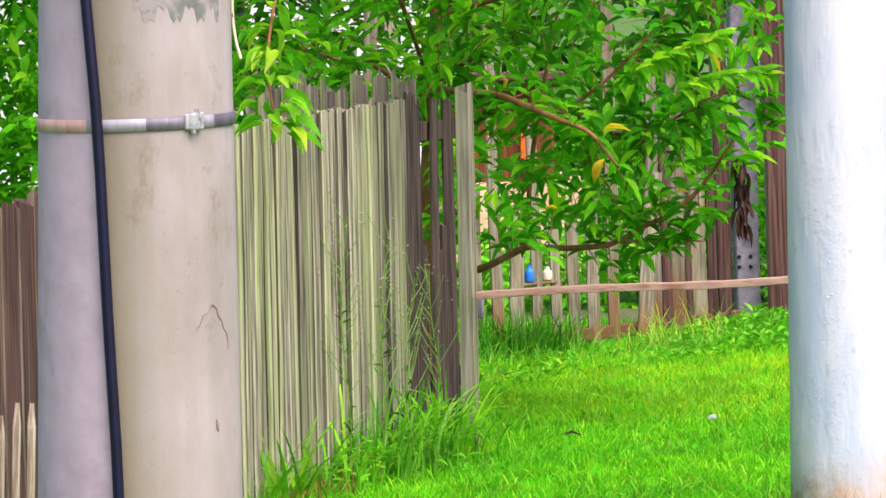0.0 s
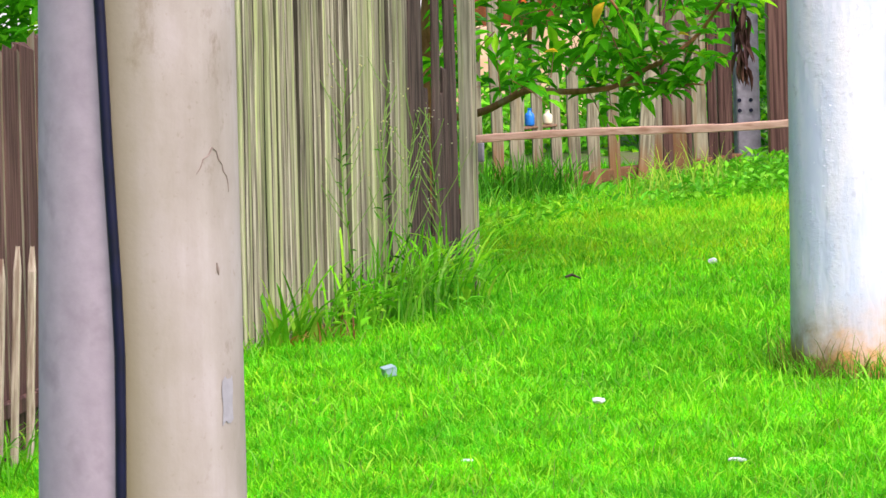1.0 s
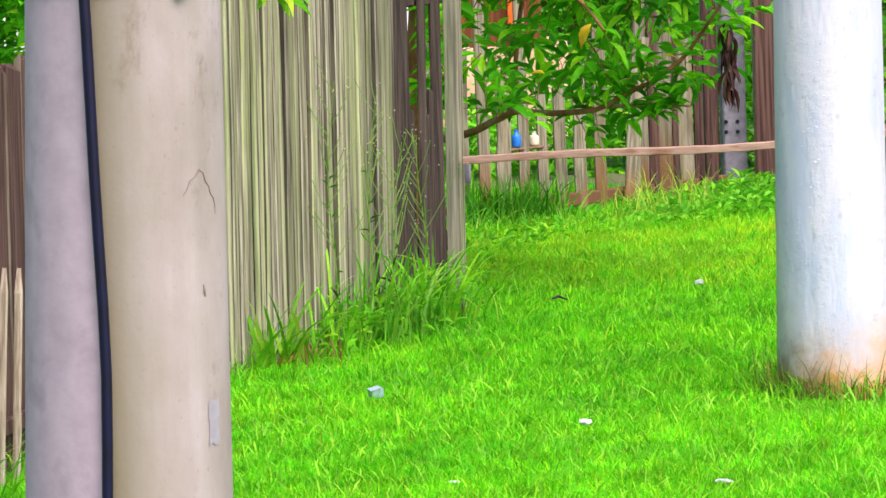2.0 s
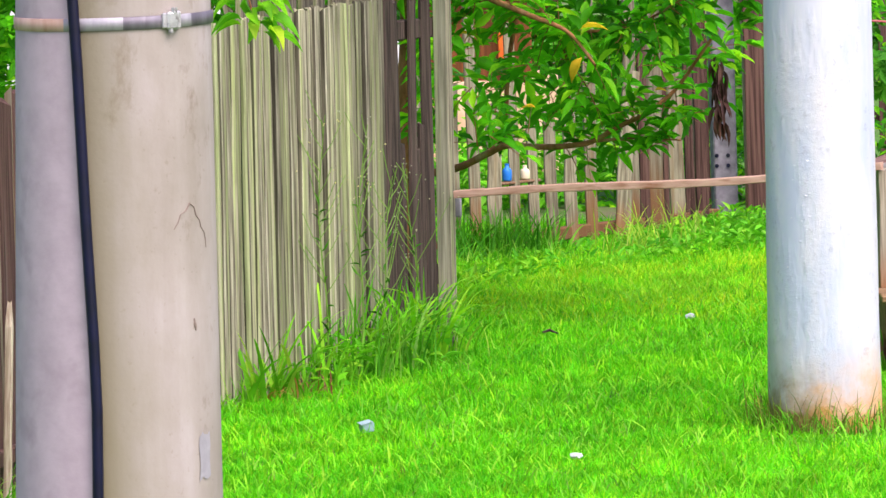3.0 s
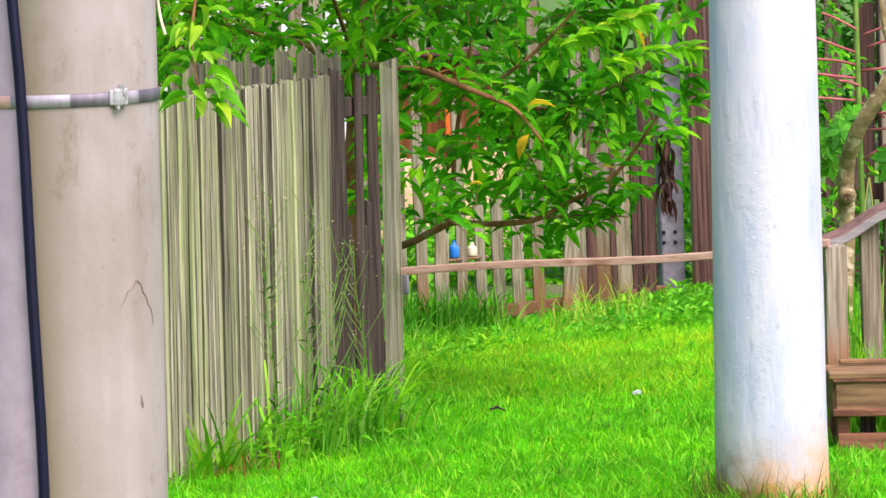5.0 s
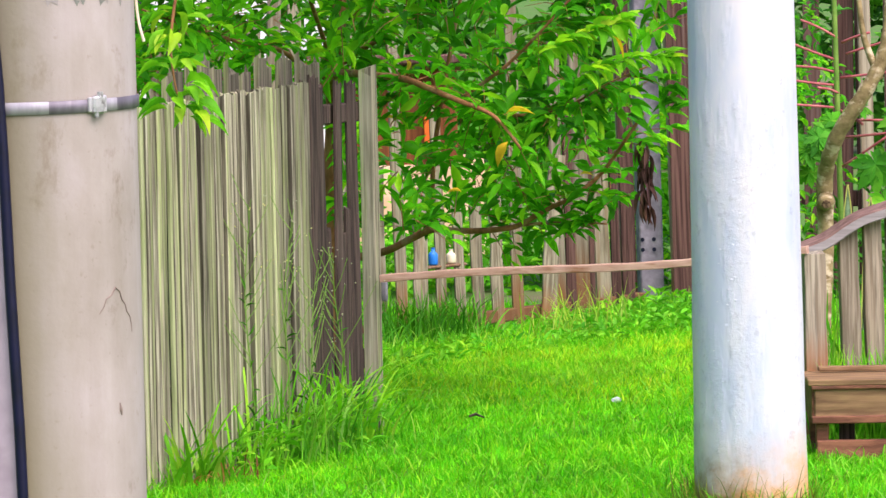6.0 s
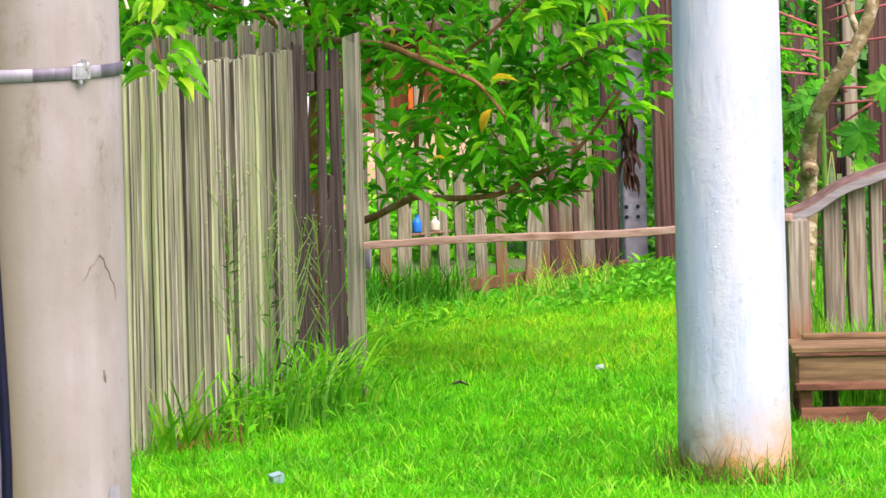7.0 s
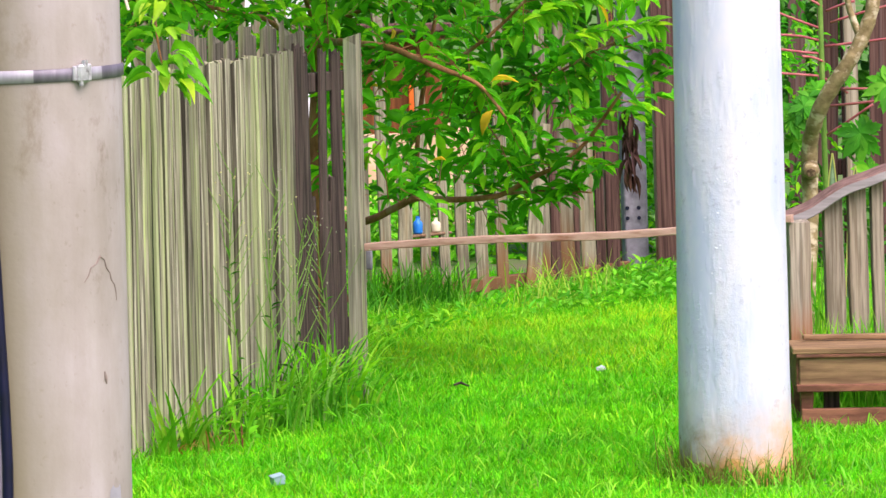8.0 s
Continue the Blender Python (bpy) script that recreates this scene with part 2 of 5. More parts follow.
    leaf=leaf_material("glossy tree leaf", [(0.0, (0.025, 0.23, 0.006)), (0.35, (0.055, 0.42, 0.008)), (0.7, (0.12, 0.62, 0.012)), (1.0, (0.34, 0.78, 0.02))], 0.42, 0.55),
    lime=leaf_material("young yellow-green leaf", [(0.0, (0.10, 0.46, 0.012)), (0.6, (0.26, 0.70, 0.02)), (1.0, (0.50, 0.76, 0.04))], 0.4, 0.5),
    yellow=leaf_material("yellow leaf", [(0.0, (0.78, 0.46, 0.02)), (1.0, (0.82, 0.62, 0.04))], 0.5, 0.4),
    dead=leaf_material("dried leaf", [(0.0, (0.045, 0.024, 0.02)), (1.0, (0.13, 0.07, 0.058))], 0.8, 0.1),
    hedge=leaf_material("hedge leaf", [(0.0, (0.02, 0.13, 0.01)), (0.6, (0.05, 0.27, 0.015)), (1.0, (0.11, 0.42, 0.03))], 0.5, 0.35),
    petiole=surface("red leaf stalk", (0.34, 0.06, 0.08), (0.52, 0.17, 0.16), scale=20, rough=0.5, bump=0.1, vary=0.2),
    stem=surface("green stem", (0.10, 0.24, 0.03), (0.20, 0.36, 0.06), scale=20, rough=0.5, bump=0.1, vary=0.1),
)


def concrete_material():
    """Bare cast concrete: blotches, fine pores, dark scuffs and grey patches."""
    m, nt, bsdf = base_material("cast concrete")
    vec, _, plain = coords(nt, (1, 1, 0.55))
    col = ramp(nt, noise_fac(nt, vec, 5.0, 8, 0.6), [(0.3, (0.265, 0.24, 0.20)), (0.5, (0.36, 0.33, 0.302)), (0.68, (0.44, 0.405, 0.41))])
    scuff = ramp(nt, noise_fac(nt, vec, 11.0, 9, 0.7), [(0.58, (1, 1, 1)), (0.70, (0.66, 0.60, 0.53))])
    col = mix(nt, 1.0, col, scuff, "MULTIPLY")
    streak, _, _ = coords(nt, (14, 14, 0.6))
    col = mix(nt, 1.0, col, ramp(nt, noise_fac(nt, streak, 1.0, 6), [(0.3, (0.88, 0.86, 0.82)), (0.7, (1.06, 1.06, 1.06))]), "MULTIPLY")
    pores = noise_fac(nt, plain, 90.0, 3)
    col = mix(nt, 1.0, col, ramp(nt, pores, [(0.28, (0.88, 0.86, 0.83)), (0.36, (1, 1, 1))]), "MULTIPLY")
    # olive tone at the cable that fades out to the right
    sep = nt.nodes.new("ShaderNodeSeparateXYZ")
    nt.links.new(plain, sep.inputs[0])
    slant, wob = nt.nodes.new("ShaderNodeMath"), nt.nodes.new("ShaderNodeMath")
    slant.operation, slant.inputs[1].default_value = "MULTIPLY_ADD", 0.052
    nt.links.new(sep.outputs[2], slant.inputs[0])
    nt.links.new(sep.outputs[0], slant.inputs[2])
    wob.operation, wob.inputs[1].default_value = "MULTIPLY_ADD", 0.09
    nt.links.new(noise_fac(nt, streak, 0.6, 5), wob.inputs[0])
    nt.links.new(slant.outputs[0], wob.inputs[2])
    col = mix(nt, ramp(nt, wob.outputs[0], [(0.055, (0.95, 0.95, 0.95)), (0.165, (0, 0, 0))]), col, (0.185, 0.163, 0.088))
    nt.links.new(col, bsdf.inputs["Base Color"])
    bsdf.inputs["Roughness"].default_value = 0.85
    bumped(nt, bsdf, pores, 0.1)
    return m


def whitewash_material():
    """White paint, brushed and flaking, with soil splashed on the foot."""
    m, nt, bsdf = base_material("flaking white paint")
    vec, _, plain = coords(nt, (1, 1, 0.28))
    col = ramp(nt, noise_fac(nt, vec, 9.0, 8), [(0.38, (0.46, 0.535, 0.66)), (0.52, (0.57, 0.61, 0.685)), (0.66, (0.64, 0.645, 0.675))])
    flakes = noise_fac(nt, plain, 42.0, 9, 0.72)
    gate = noise_fac(nt, vec, 12.0, 3)
    spots = ramp(nt, flakes, [(0.57, (1, 1, 1)), (0.63, (0.80, 0.80, 0.82)), (0.72, (0.93, 0.92, 0.90))])
    peeling = ramp(nt, gate, [(0.46, (0, 0, 0)), (0.56, (1, 1, 1))])
    col = mix(nt, peeling, col, mix(nt, 1.0, col, spots, "MULTIPLY"))
    sep = nt.nodes.new("ShaderNodeSeparateXYZ")
    nt.links.new(plain, sep.inputs[0])
    wob = nt.nodes.new("ShaderNodeMath")
    wob.operation, wob.inputs[1].default_value = "MULTIPLY_ADD", 0.30
    nt.links.new(noise_fac(nt, plain, 9.0, 8, 0.7), wob.inputs[0])
    nt.links.new(sep.outputs[2], wob.inputs[2])
    soil = ramp(nt, wob.outputs[0], [(0.20, (1, 1, 1)), (0.25, (0.65, 0.65, 0.65)), (0.30, (0.3, 0.3, 0.3)), (0.42, (0, 0, 0))])
    # the soil is orange on one side and dark olive-brown on the other
    soil_side = nt.nodes.new("ShaderNodeMath")
    soil_side.operation, soil_side.inputs[1].default_value = "MULTIPLY_ADD", 0.22
    nt.links.new(noise_fac(nt, plain, 14.0, 6, 0.7), soil_side.inputs[0])
    nt.links.new(sep.outputs[0], soil_side.inputs[2])
    earth = ramp(nt, soil_side.outputs[0], [(-0.0, (0.16, 0.12, 0.04)), (0.07, (0.42, 0.24, 0.08)), (0.15, (0.66, 0.33, 0.075))])
    col = mix(nt, soil, col, earth)
    nt.links.new(col, bsdf.inputs["Base Color"])
    bsdf.inputs["Roughness"].default_value = 0.6
    lift = nt.nodes.new("ShaderNodeMath")
    lift.operation = "MULTIPLY"
    nt.links.new(flakes, lift.inputs[0])
    nt.links.new(peeling, lift.inputs[1])
    bumped(nt, bsdf, lift.outputs[0], 0.45, 0.006)
    return m


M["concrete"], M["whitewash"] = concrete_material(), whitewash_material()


# ---- building helpers ----
def thing(name, loc, label, category, group="", kind=""):
    ob = new(name)
    ob.location = loc
    ob.empty_display_size = 0.05
    return tagged(ob, label, category, group, kind)


def origin(ob):
    while ob.parent:
        ob = ob.parent
    return Vector(ob.location)


def mesh_of(name, bm, mats, smooth=False):
    me = bpy.data.meshes.new(name)
    if smooth:
        for f in bm.faces:
            f.smooth = True
    bmesh.ops.recalc_face_normals(bm, faces=bm.faces)
    bm.to_mesh(me)
    bm.free()
    for m in mats if isinstance(mats, (list, tuple)) else [mats]:
        me.materials.append(m)
    return me


def part(name, bm, material, parent, label="", smooth=False):
    """A bmesh in world coordinates as one mesh under a thing or a part."""
    bmesh.ops.translate(bm, verts=bm.verts, vec=-origin(parent))
    ob = new(name, mesh_of(name, bm, material, smooth))
    ob.parent = parent
    return tagged(ob, label)


def piece(name, mesh, m, parent, label=""):
    """A shared mesh placed at the world pose m under a thing."""
    ob = new(name, mesh)
    ob.parent = parent
    ob.matrix_basis = Matrix.Translation(-origin(parent)) @ m
    return tagged(ob, label)


def box_into(bm, m, size, bevel=0.0):
    r = bmesh.ops.create_cube(bm, size=1.0, matrix=m @ Matrix.Diagonal((*size, 1)))
    if bevel:
        edges = list({e for v in r["verts"] for e in v.link_edges})
        bmesh.ops.bevel(bm, geom=edges, offset=bevel, segments=1, affect="EDGES", profile=0.5)


def box(m, size, bevel=0.0):
    bm = bmesh.new()
    box_into(bm, m, size, bevel)
    return bm


def tube_into(bm, pts, radii, n=8, wob=0.0):
    pts = [Vector(p) for p in pts]
    rings = []
    for i, p in enumerate(pts):
        d = (pts[min(i + 1, len(pts) - 1)] - pts[max(i - 1, 0)]).normalized()
        a = d.orthogonal() if abs(d.z) < 0.9 else Vector((1, 0, 0)) - d * d.x
        a.normalize()
        b = d.cross(a)
        ring = []
        for k in range(n):
            t = 2 * math.pi * k / n
            r = radii[i] * (1 + wob * noise.noise(p * 9 + Vector((k * 1.7, 0, 0))))
            ring.append(bm.verts.new(p + (a * math.cos(t) + b * math.sin(t)) * r))
        rings.append(ring)
    for r0, r1 in zip(rings, rings[1:]):
        best = min(range(n), key=lambda s: sum((r0[k].co - r1[(k + s) % n].co).length for k in range(0, n, 2)))
        for k in range(n):
            bm.faces.new((r0[k], r0[(k + 1) % n], r1[(k + 1 + best) % n], r1[(k + best) % n]))
    bm.faces.new(rings[0][::-1])
    bm.faces.new(rings[-1])


def tube(pts, radii, n=8, wob=0.0):
    bm = bmesh.new()
    tube_into(bm, pts, radii, n, wob)
    return bm


def smooth_path(pts, steps=5):
    """Catmull-Rom points along a polyline."""
    p = [Vector(q) for q in pts]
    p = [p[0] * 2 - p[1], *p, p[-1] * 2 - p[-2]]
    out = []
    for i in range(1, len(p) - 2):
        for k in range(steps):
            t = k / steps
            out.append(0.5 * (2 * p[i] + (p[i + 1] - p[i - 1]) * t + (2 * p[i - 1] - 5 * p[i] + 4 * p[i + 1] - p[i + 2]) * t * t
                              + (3 * p[i] - p[i - 1] - 3 * p[i + 1] + p[i + 2]) * t ** 3))
    return out + [p[-2]]


def array_mesh(name, verts, tris, material):
    me = bpy.data.meshes.new(name)
    me.vertices.add(len(verts))
    me.vertices.foreach_set("co", np.asarray(verts, np.float32).ravel())
    me.loops.add(len(tris) * 3)
    me.loops.foreach_set("vertex_index", np.asarray(tris, np.int32).ravel())
    me.polygons.add(len(tris))
    me.polygons.foreach_set("loop_start", np.arange(0, len(tris) * 3, 3, dtype=np.int32))
    me.polygons.foreach_set("use_smooth", np.ones(len(tris), bool))
    me.update(calc_edges=True)
    me.materials.append(material)
    return me


def stuff(name, verts, tris, material, parent=None, label="", category="", kind="stuff"):
    if parent:
        verts = verts - np.array(origin(parent))
    ob = new(name, array_mesh(name, verts, tris, material))
    if parent:
        ob.parent = parent
        return tagged(ob, label, kind=kind)
    return tagged(ob, label, category, kind=kind)


rng = np.random.default_rng(7)


def blades(p, height, width, lean, seg=2, heading=None, droop=0.5):
    """Grass blades standing at the points p: bent strips that taper to a tip."""
    n = len(p)
    a = rng.uniform(0, 2 * np.pi, n) if heading is None else heading
    d = np.stack([np.cos(a), np.sin(a), 0 * a], 1)
    t = a + np.pi / 2 + rng.uniform(-0.9, 0.9, n)
    side = np.stack([np.cos(t), np.sin(t), 0 * t], 1)
    vs = []
    for k in range(seg + 1):
        f = k / seg
        out = (lean * f ** 1.6 * height)[:, None] * d
        up = height * (f - droop * lean * f ** 2.6 * 0.8)
        c = p + out + up[:, None] * np.array([0, 0, 1.0])
        if k == seg:
            vs.append(c[:, None])
        else:
            w = (width * (1 - 0.55 * f) * 0.5)[:, None] * side
            vs.append(np.stack([c - w, c + w], 1))
    v = np.concatenate(vs, 1)
    tri = []
    for k in range(seg - 1):
        i = 2 * k
        tri += [(i, i + 1, i + 3), (i, i + 3, i + 2)]
    i = 2 * (seg - 1)
    tri.append((i, i + 1, i + 2))
    m = v.shape[1]
    f = (np.array(tri)[None] + (np.arange(n) * m)[:, None, None]).reshape(-1, 3)
    return v.reshape(-1, 3), f


def leaf_form():
    """Lanceolate leaf, one unit long, folded along its rib and drooping to the tip."""
    v, f = [(0, 0, 0)], []
    for x, w in ((0.14, 0.24), (0.34, 0.46), (0.58, 0.43), (0.80, 0.22)):
        z = 0.04 - 0.2 * x * x
        v += [(x, 0, z), (x + 0.02, w, z + 0.13 * w / 0.46), (x + 0.02, -w, z + 0.13 * w / 0.46)]
    v.append((1, 0, -0.17))
    f += [(0, 1, 2), (0, 3, 1)]
    for k in range(3):
        a, b = 1 + 3 * k, 4 + 3 * k
        f += [(a + 1, a, b), (a + 1, b, b + 1), (a, a + 2, b + 2), (a, b + 2, b)]
    f += [(11, 10, 13), (10, 12, 13)]
    return np.array(v, float), np.array(f)


LEAF_V, LEAF_F = leaf_form()


def leaves(p, d, length, width, roll=None):
    """Folded leaves that start at p and point along d."""
    n = len(p)
    d = d / np.linalg.norm(d, axis=1)[:, None]
    up = np.tile((0.0, 0.0, 1.0), (n, 1)) + rng.normal(0, 0.35, (n, 3))
    y = np.cross(up, d)
    y /= np.linalg.norm(y, axis=1)[:, None] + 1e-9
    z = np.cross(d, y)
    t = LEAF_V[None] * np.stack([length, width, length], 1)[:, None]
    v = p[:, None] + t[..., :1] * d[:, None] + t[..., 1:2] * y[:, None] + t[..., 2:] * z[:, None]
    f = (LEAF_F[None] + (np.arange(n) * len(LEAF_V))[:, None, None]).reshape(-1, 3)
    return v.reshape(-1, 3), f


def joined(sets):
    vs, fs, k = [], [], 0
    for v, f in sets:
        vs.append(v)
        fs.append(f + k)
        k += len(v)
    return np.concatenate(vs), np.concatenate(fs)


def sprigs(starts, dirs, twig, n_leaf, length, width, droop=0.25):
    """Leaves set alternately along short twigs. Returns leaf places and directions."""
    ps, ds = [], []
    for s, d, tw in zip(starts, dirs, twig):
        d = d / np.linalg.norm(d)
        side = np.cross(d, (0, 0, 1.0)) + rng.normal(0, 0.15, 3)
        side /= np.linalg.norm(side) + 1e-9
        for k in range(n_leaf):
            f = (k + 0.6) / n_leaf
            ps.append(s + d * tw * f - np.array([0, 0, droop * tw * f * f]))
            ds.append(d * (0.55 + 0.6 * f) + side * (1 if k % 2 else -1) * (1.0 - 0.6 * f) + rng.normal(0, 0.22, 3) - np.array([0, 0, droop - 0.12]))
    ps, ds = np.array(ps), np.array(ds)
    n = len(ps)
    return ps, ds, length * rng.uniform(0.7, 1.15, n), width * rng.uniform(0.8, 1.15, n)


# ---- ground ----
def build_ground():
    ax = np.array([-2500, -600, -150, -40, -12, -6, -3, -2, -1, 0, 1, 2, 3, 6, 12, 40, 150, 600, 2500], float)
    ay = ax + 15
    bm = bmesh.new()
    grid = [[bm.verts.new((x, y, 0)) for x in ax] for y in ay]
    for j in range(len(ay) - 1):
        for i in range(len(ax) - 1):
            bm.faces.new((grid[j][i], grid[j][i + 1], grid[j + 1][i + 1], grid[j + 1][i]))
    tagged(new("ground", mesh_of("ground", bm, M["ground"])), "bright green mown lawn ground", "ground", kind="structure")


build_ground()


# ---- poles ----
def utility_pole():
    x, y = -0.6161, 7.5
    th = thing("utility_pole", (x, y, 0), "bare concrete utility pole with a strapped cable", "utility pole")
    lean = 0.0089
    def axis(z):
        return Vector((x + lean * (z - 1.27), y, z))
    def rad(z):
        return 0.1445 - (z - 1.27) * 0.0135
    zs = [0, 0.25, 0.5, 0.75, 1.0, 1.25, 1.5, 2, 3, 4.5, 6.5]
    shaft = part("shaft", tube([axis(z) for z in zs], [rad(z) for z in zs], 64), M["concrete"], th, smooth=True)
    for e in shaft.data.polygons:
        e.use_smooth = len(e.vertices) == 4
    def cable_turn(z):
        return -90 + float(np.interp(z, (0.4, 0.75, 0.89, 1.0, 1.13, 1.3, 1.47, 2.0, 4.0), (-6, -7, -9, -11, -13.7, -17.6, -23, -40, -75)))
    # limewash that is left on the side beyond the cable
    bm = bmesh.new()
    rows = []
    for k in range(60):
        z = 0.01 + k * 0.05
        rows.append([bm.verts.new(axis(z) + Vector((math.cos(a), math.sin(a), 0)) * (rad(z) + 0.0009)) for a in [radians(cable_turn(z) - g) for g in range(1, 106, 4)]])
    for r0, r1 in zip(rows, rows[1:]):
        for q in range(len(r0) - 1):
            bm.faces.new((r0[q], r0[q + 1], r1[q + 1], r1[q]))
    part("limewash", bm, M["limewash"], th, "remains of pale lilac limewash", smooth=True)
    # cable that runs slantwise down the face
    pts, side = [], []
    for i in range(40):
        z = 0.02 + i * 0.1
        a = radians(cable_turn(z) + 0.5 * math.sin(z * 11))
        pts.append(axis(z) + Vector((math.cos(a), math.sin(a), 0)) * (rad(z) + 0.0115))
    part("cable", tube(pts, [0.0082] * len(pts), 10), M["cable"], th, "dark navy cable tied to the pole", smooth=True)
    # crack, chip and mended patch on the face
    def on_face(deg, z, out=0.0004):
        a = radians(-90 + deg)
        return axis(z) + Vector((math.cos(a), math.sin(a), 0)) * (rad(z) + out)
    crack = [(39, 0.981), (42, 0.990), (44, 1.002), (48, 1.007), (51, 1.018), (55, 1.012), (56.5, 1.000), (60, 0.992), (61, 0.982), (64.5, 0.974), (66, 0.963), (66.5, 0.950)]
    part("crack", tube([on_face(g, z) for g, z in crack], [0.0006, 0.0008, 0.001, 0.0012, 0.0015, 0.0011, 0.0012, 0.0008, 0.001, 0.0007, 0.0008, 0.0004], 5), M["crack"], th, "thin brown crack")
    part("chip", tube([on_face(53, 0.848), on_face(53.6, 0.838), on_face(54.4, 0.83)], [0.001, 0.0026, 0.001], 6), M["crack"], th, "small dark chip")
    bm = bmesh.new()
    cols = [[bm.verts.new(on_face(g + 0.5 * math.sin(k * 1.3 + g), 0.61 + 0.011 * k + 0.004 * math.sin(g), 0.0012)) for g in (55, 57.5, 60, 62.5, 65)] for k in range(7)]
    for r0, r1 in zip(cols, cols[1:]):
        for q in range(4):
            bm.faces.new((r0[q], r0[q + 1], r1[q + 1], r1[q]))
    part("mended_patch", bm, M["post_pale"], th, "pale grey mortar patch", smooth=True)
    wire = smooth_path([on_face(88, 2.6, 0.004), on_face(90, 2.0, 0.006), (-0.470, 7.500, 1.492), (-0.470, 7.500, 1.442), (-0.466, 7.500, 1.404), (-0.459, 7.500, 1.376)], 4)
    part("loose_wire", tube(wire, [0.0022] * len(wire), 6), M["cream"], th, "thin pale loose wire")
    bm = bmesh.new()
    cols = []
    for k in range(6):
        cols.append([bm.verts.new(on_face(g, 1.445 + 0.03 * k + (0.012 * math.sin(g * 0.37) + 0.008 * math.sin(g * 1.1) if k == 0 else 0), 0.0006)) for g in range(4, 66, 2)])
    for r0, r1 in zip(cols, cols[1:]):
        for q in range(len(r0) - 1):
            bm.faces.new((r0[q], r0[q + 1], r1[q + 1], r1[q]))
    part("old_paint", bm, M["old_paint"], th, "remains of grey-green paint", smooth=True)
    # strap
    bm = bmesh.new()
    zb, n = 1.2870, 72
    ring = []
    for k in range(n):
        a = 2 * math.pi * k / n
        dz = 0.004 * math.sin(a + 0.6)
        row = []
        for dr, h in ((0.0015, -0.0095), (0.0035, -0.0085), (0.0035, 0.0085), (0.0015, 0.0095)):
            row.append(bm.verts.new(axis(zb) + Vector((math.cos(a), math.sin(a), 0)) * (rad(zb) + dr) + Vector((0, 0, h + dz))))
        ring.append(row)
    for k in range(n):
        for i in range(3):
            f = bm.faces.new((ring[k][i], ring[(k + 1) % n][i], ring[(k + 1) % n][i + 1], ring[k][i + 1]))
            turn = 360 * (k + 0.5) / n - 274.7
            f.material_index = 2 if turn < -28 else 1 if 4 < turn < 32 or turn > 50 else 0
    band = part("strap", bm, [M["steel"], M["tarnish"], M["strap_rust"]], th, "tarnished steel strap", smooth=True)
    a = radians(-90 + 39)
    m = Matrix.Translation(axis(zb) + Vector((math.cos(a), math.sin(a), 0)) * (rad(zb) + 0.007)) @ pose(0, 0, 0, 0, 0, 39)
    bm = box(m, (0.020, 0.012, 0.026), 0.003)
    box_into(bm, m @ pose(0.011, 0.001, 0.001), (0.008, 0.008, 0.026), 0.002)
    box_into(bm, m @ pose(-0.012, 0.003, 0), (0.007, 0.006, 0.022), 0.0015)
    tube_into(bm, [m @ Vector((0.002, -0.003, 0.010)), m @ Vector((0.002, -0.003, 0.019))], [0.0045, 0.0045], 8)
    tube_into(bm, [m @ Vector((-0.004, -0.002, -0.018)), m @ Vector((-0.004, -0.002, -0.010))], [0.0035, 0.0035], 8)
    part("buckle", bm, M["bright_steel"], band, "bright worn steel buckle")
    return th


def white_pole():
    x, y = 0.7690, 13.388
    th = thing("painted_pole", (x, y, 0), "round white painted pole with soil-stained foot", "pole")
    lean = -0.0078
    zs = [0, 0.04, 0.08, 0.14, 0.22, 0.3, 0.4, 0.5, 0.65, 0.8, 1, 1.2, 1.5, 2, 3, 4.5, 6]
    bm = bmesh.new()
    n, rings = 64, []
    for z in zs:
        c = Vector((x + lean * z, y, z))
        r0 = 0.1500 - 0.0066 * z + 0.003 * math.exp(-z / 0.1)
        rings.append([bm.verts.new(c + Vector((math.cos(2 * math.pi * k / n), math.sin(2 * math.pi * k / n), 0))
                                   * (r0 + 0.0016 * noise.noise(Vector((math.cos(6.28 * k / n) * 2, math.sin(6.28 * k / n) * 2, z * 5))))) for k in range(n)])
    for r0, r1 in zip(rings, rings[1:]):
        for k in range(n):
            bm.faces.new((r0[k], r0[(k + 1) % n], r1[(k + 1) % n], r1[k]))
    bm.faces.new(rings[-1])
    part("shaft", bm, M["whitewash"], th, smooth=True)
    # curled paint flakes
    bm = bmesh.new()
    for i in range(60):
        a = radians(random.gauss(-100, 15))
        z = random.choice((random.uniform(0.25, 0.62), random.uniform(0.3, 0.9)))
        r = 0.1500 - 0.0066 * z + 0.0005
        s = random.uniform(0.0014, 0.004)
        c = Vector((x + lean * z, y, z)) + Vector((math.cos(a), math.sin(a), 0)) * r
        t, u, nn = Vector((-math.sin(a), math.cos(a), 0)), Vector((0, 0, 1)), Vector((math.cos(a), math.sin(a), 0))
        tw = random.uniform(-0.6, 0.6)
        t, u = t * math.cos(tw) + u * math.sin(tw), u * math.cos(tw) - t * math.sin(tw)
        v = [bm.verts.new(c + t * s * px_ + u * s * 0.6 * pz + nn * h) for px_, pz, h in ((-1, -0.8, s * 0.3), (1, -1, s * 0.4), (0.8, 1, 0.0002), (-0.9, 0.7, 0.0004))]
        bm.faces.new(v)
    tagged(part("paint_flaking", bm, M["whitewash"], th), kind="stuff")
    return th


utility_pole()
white_pole()


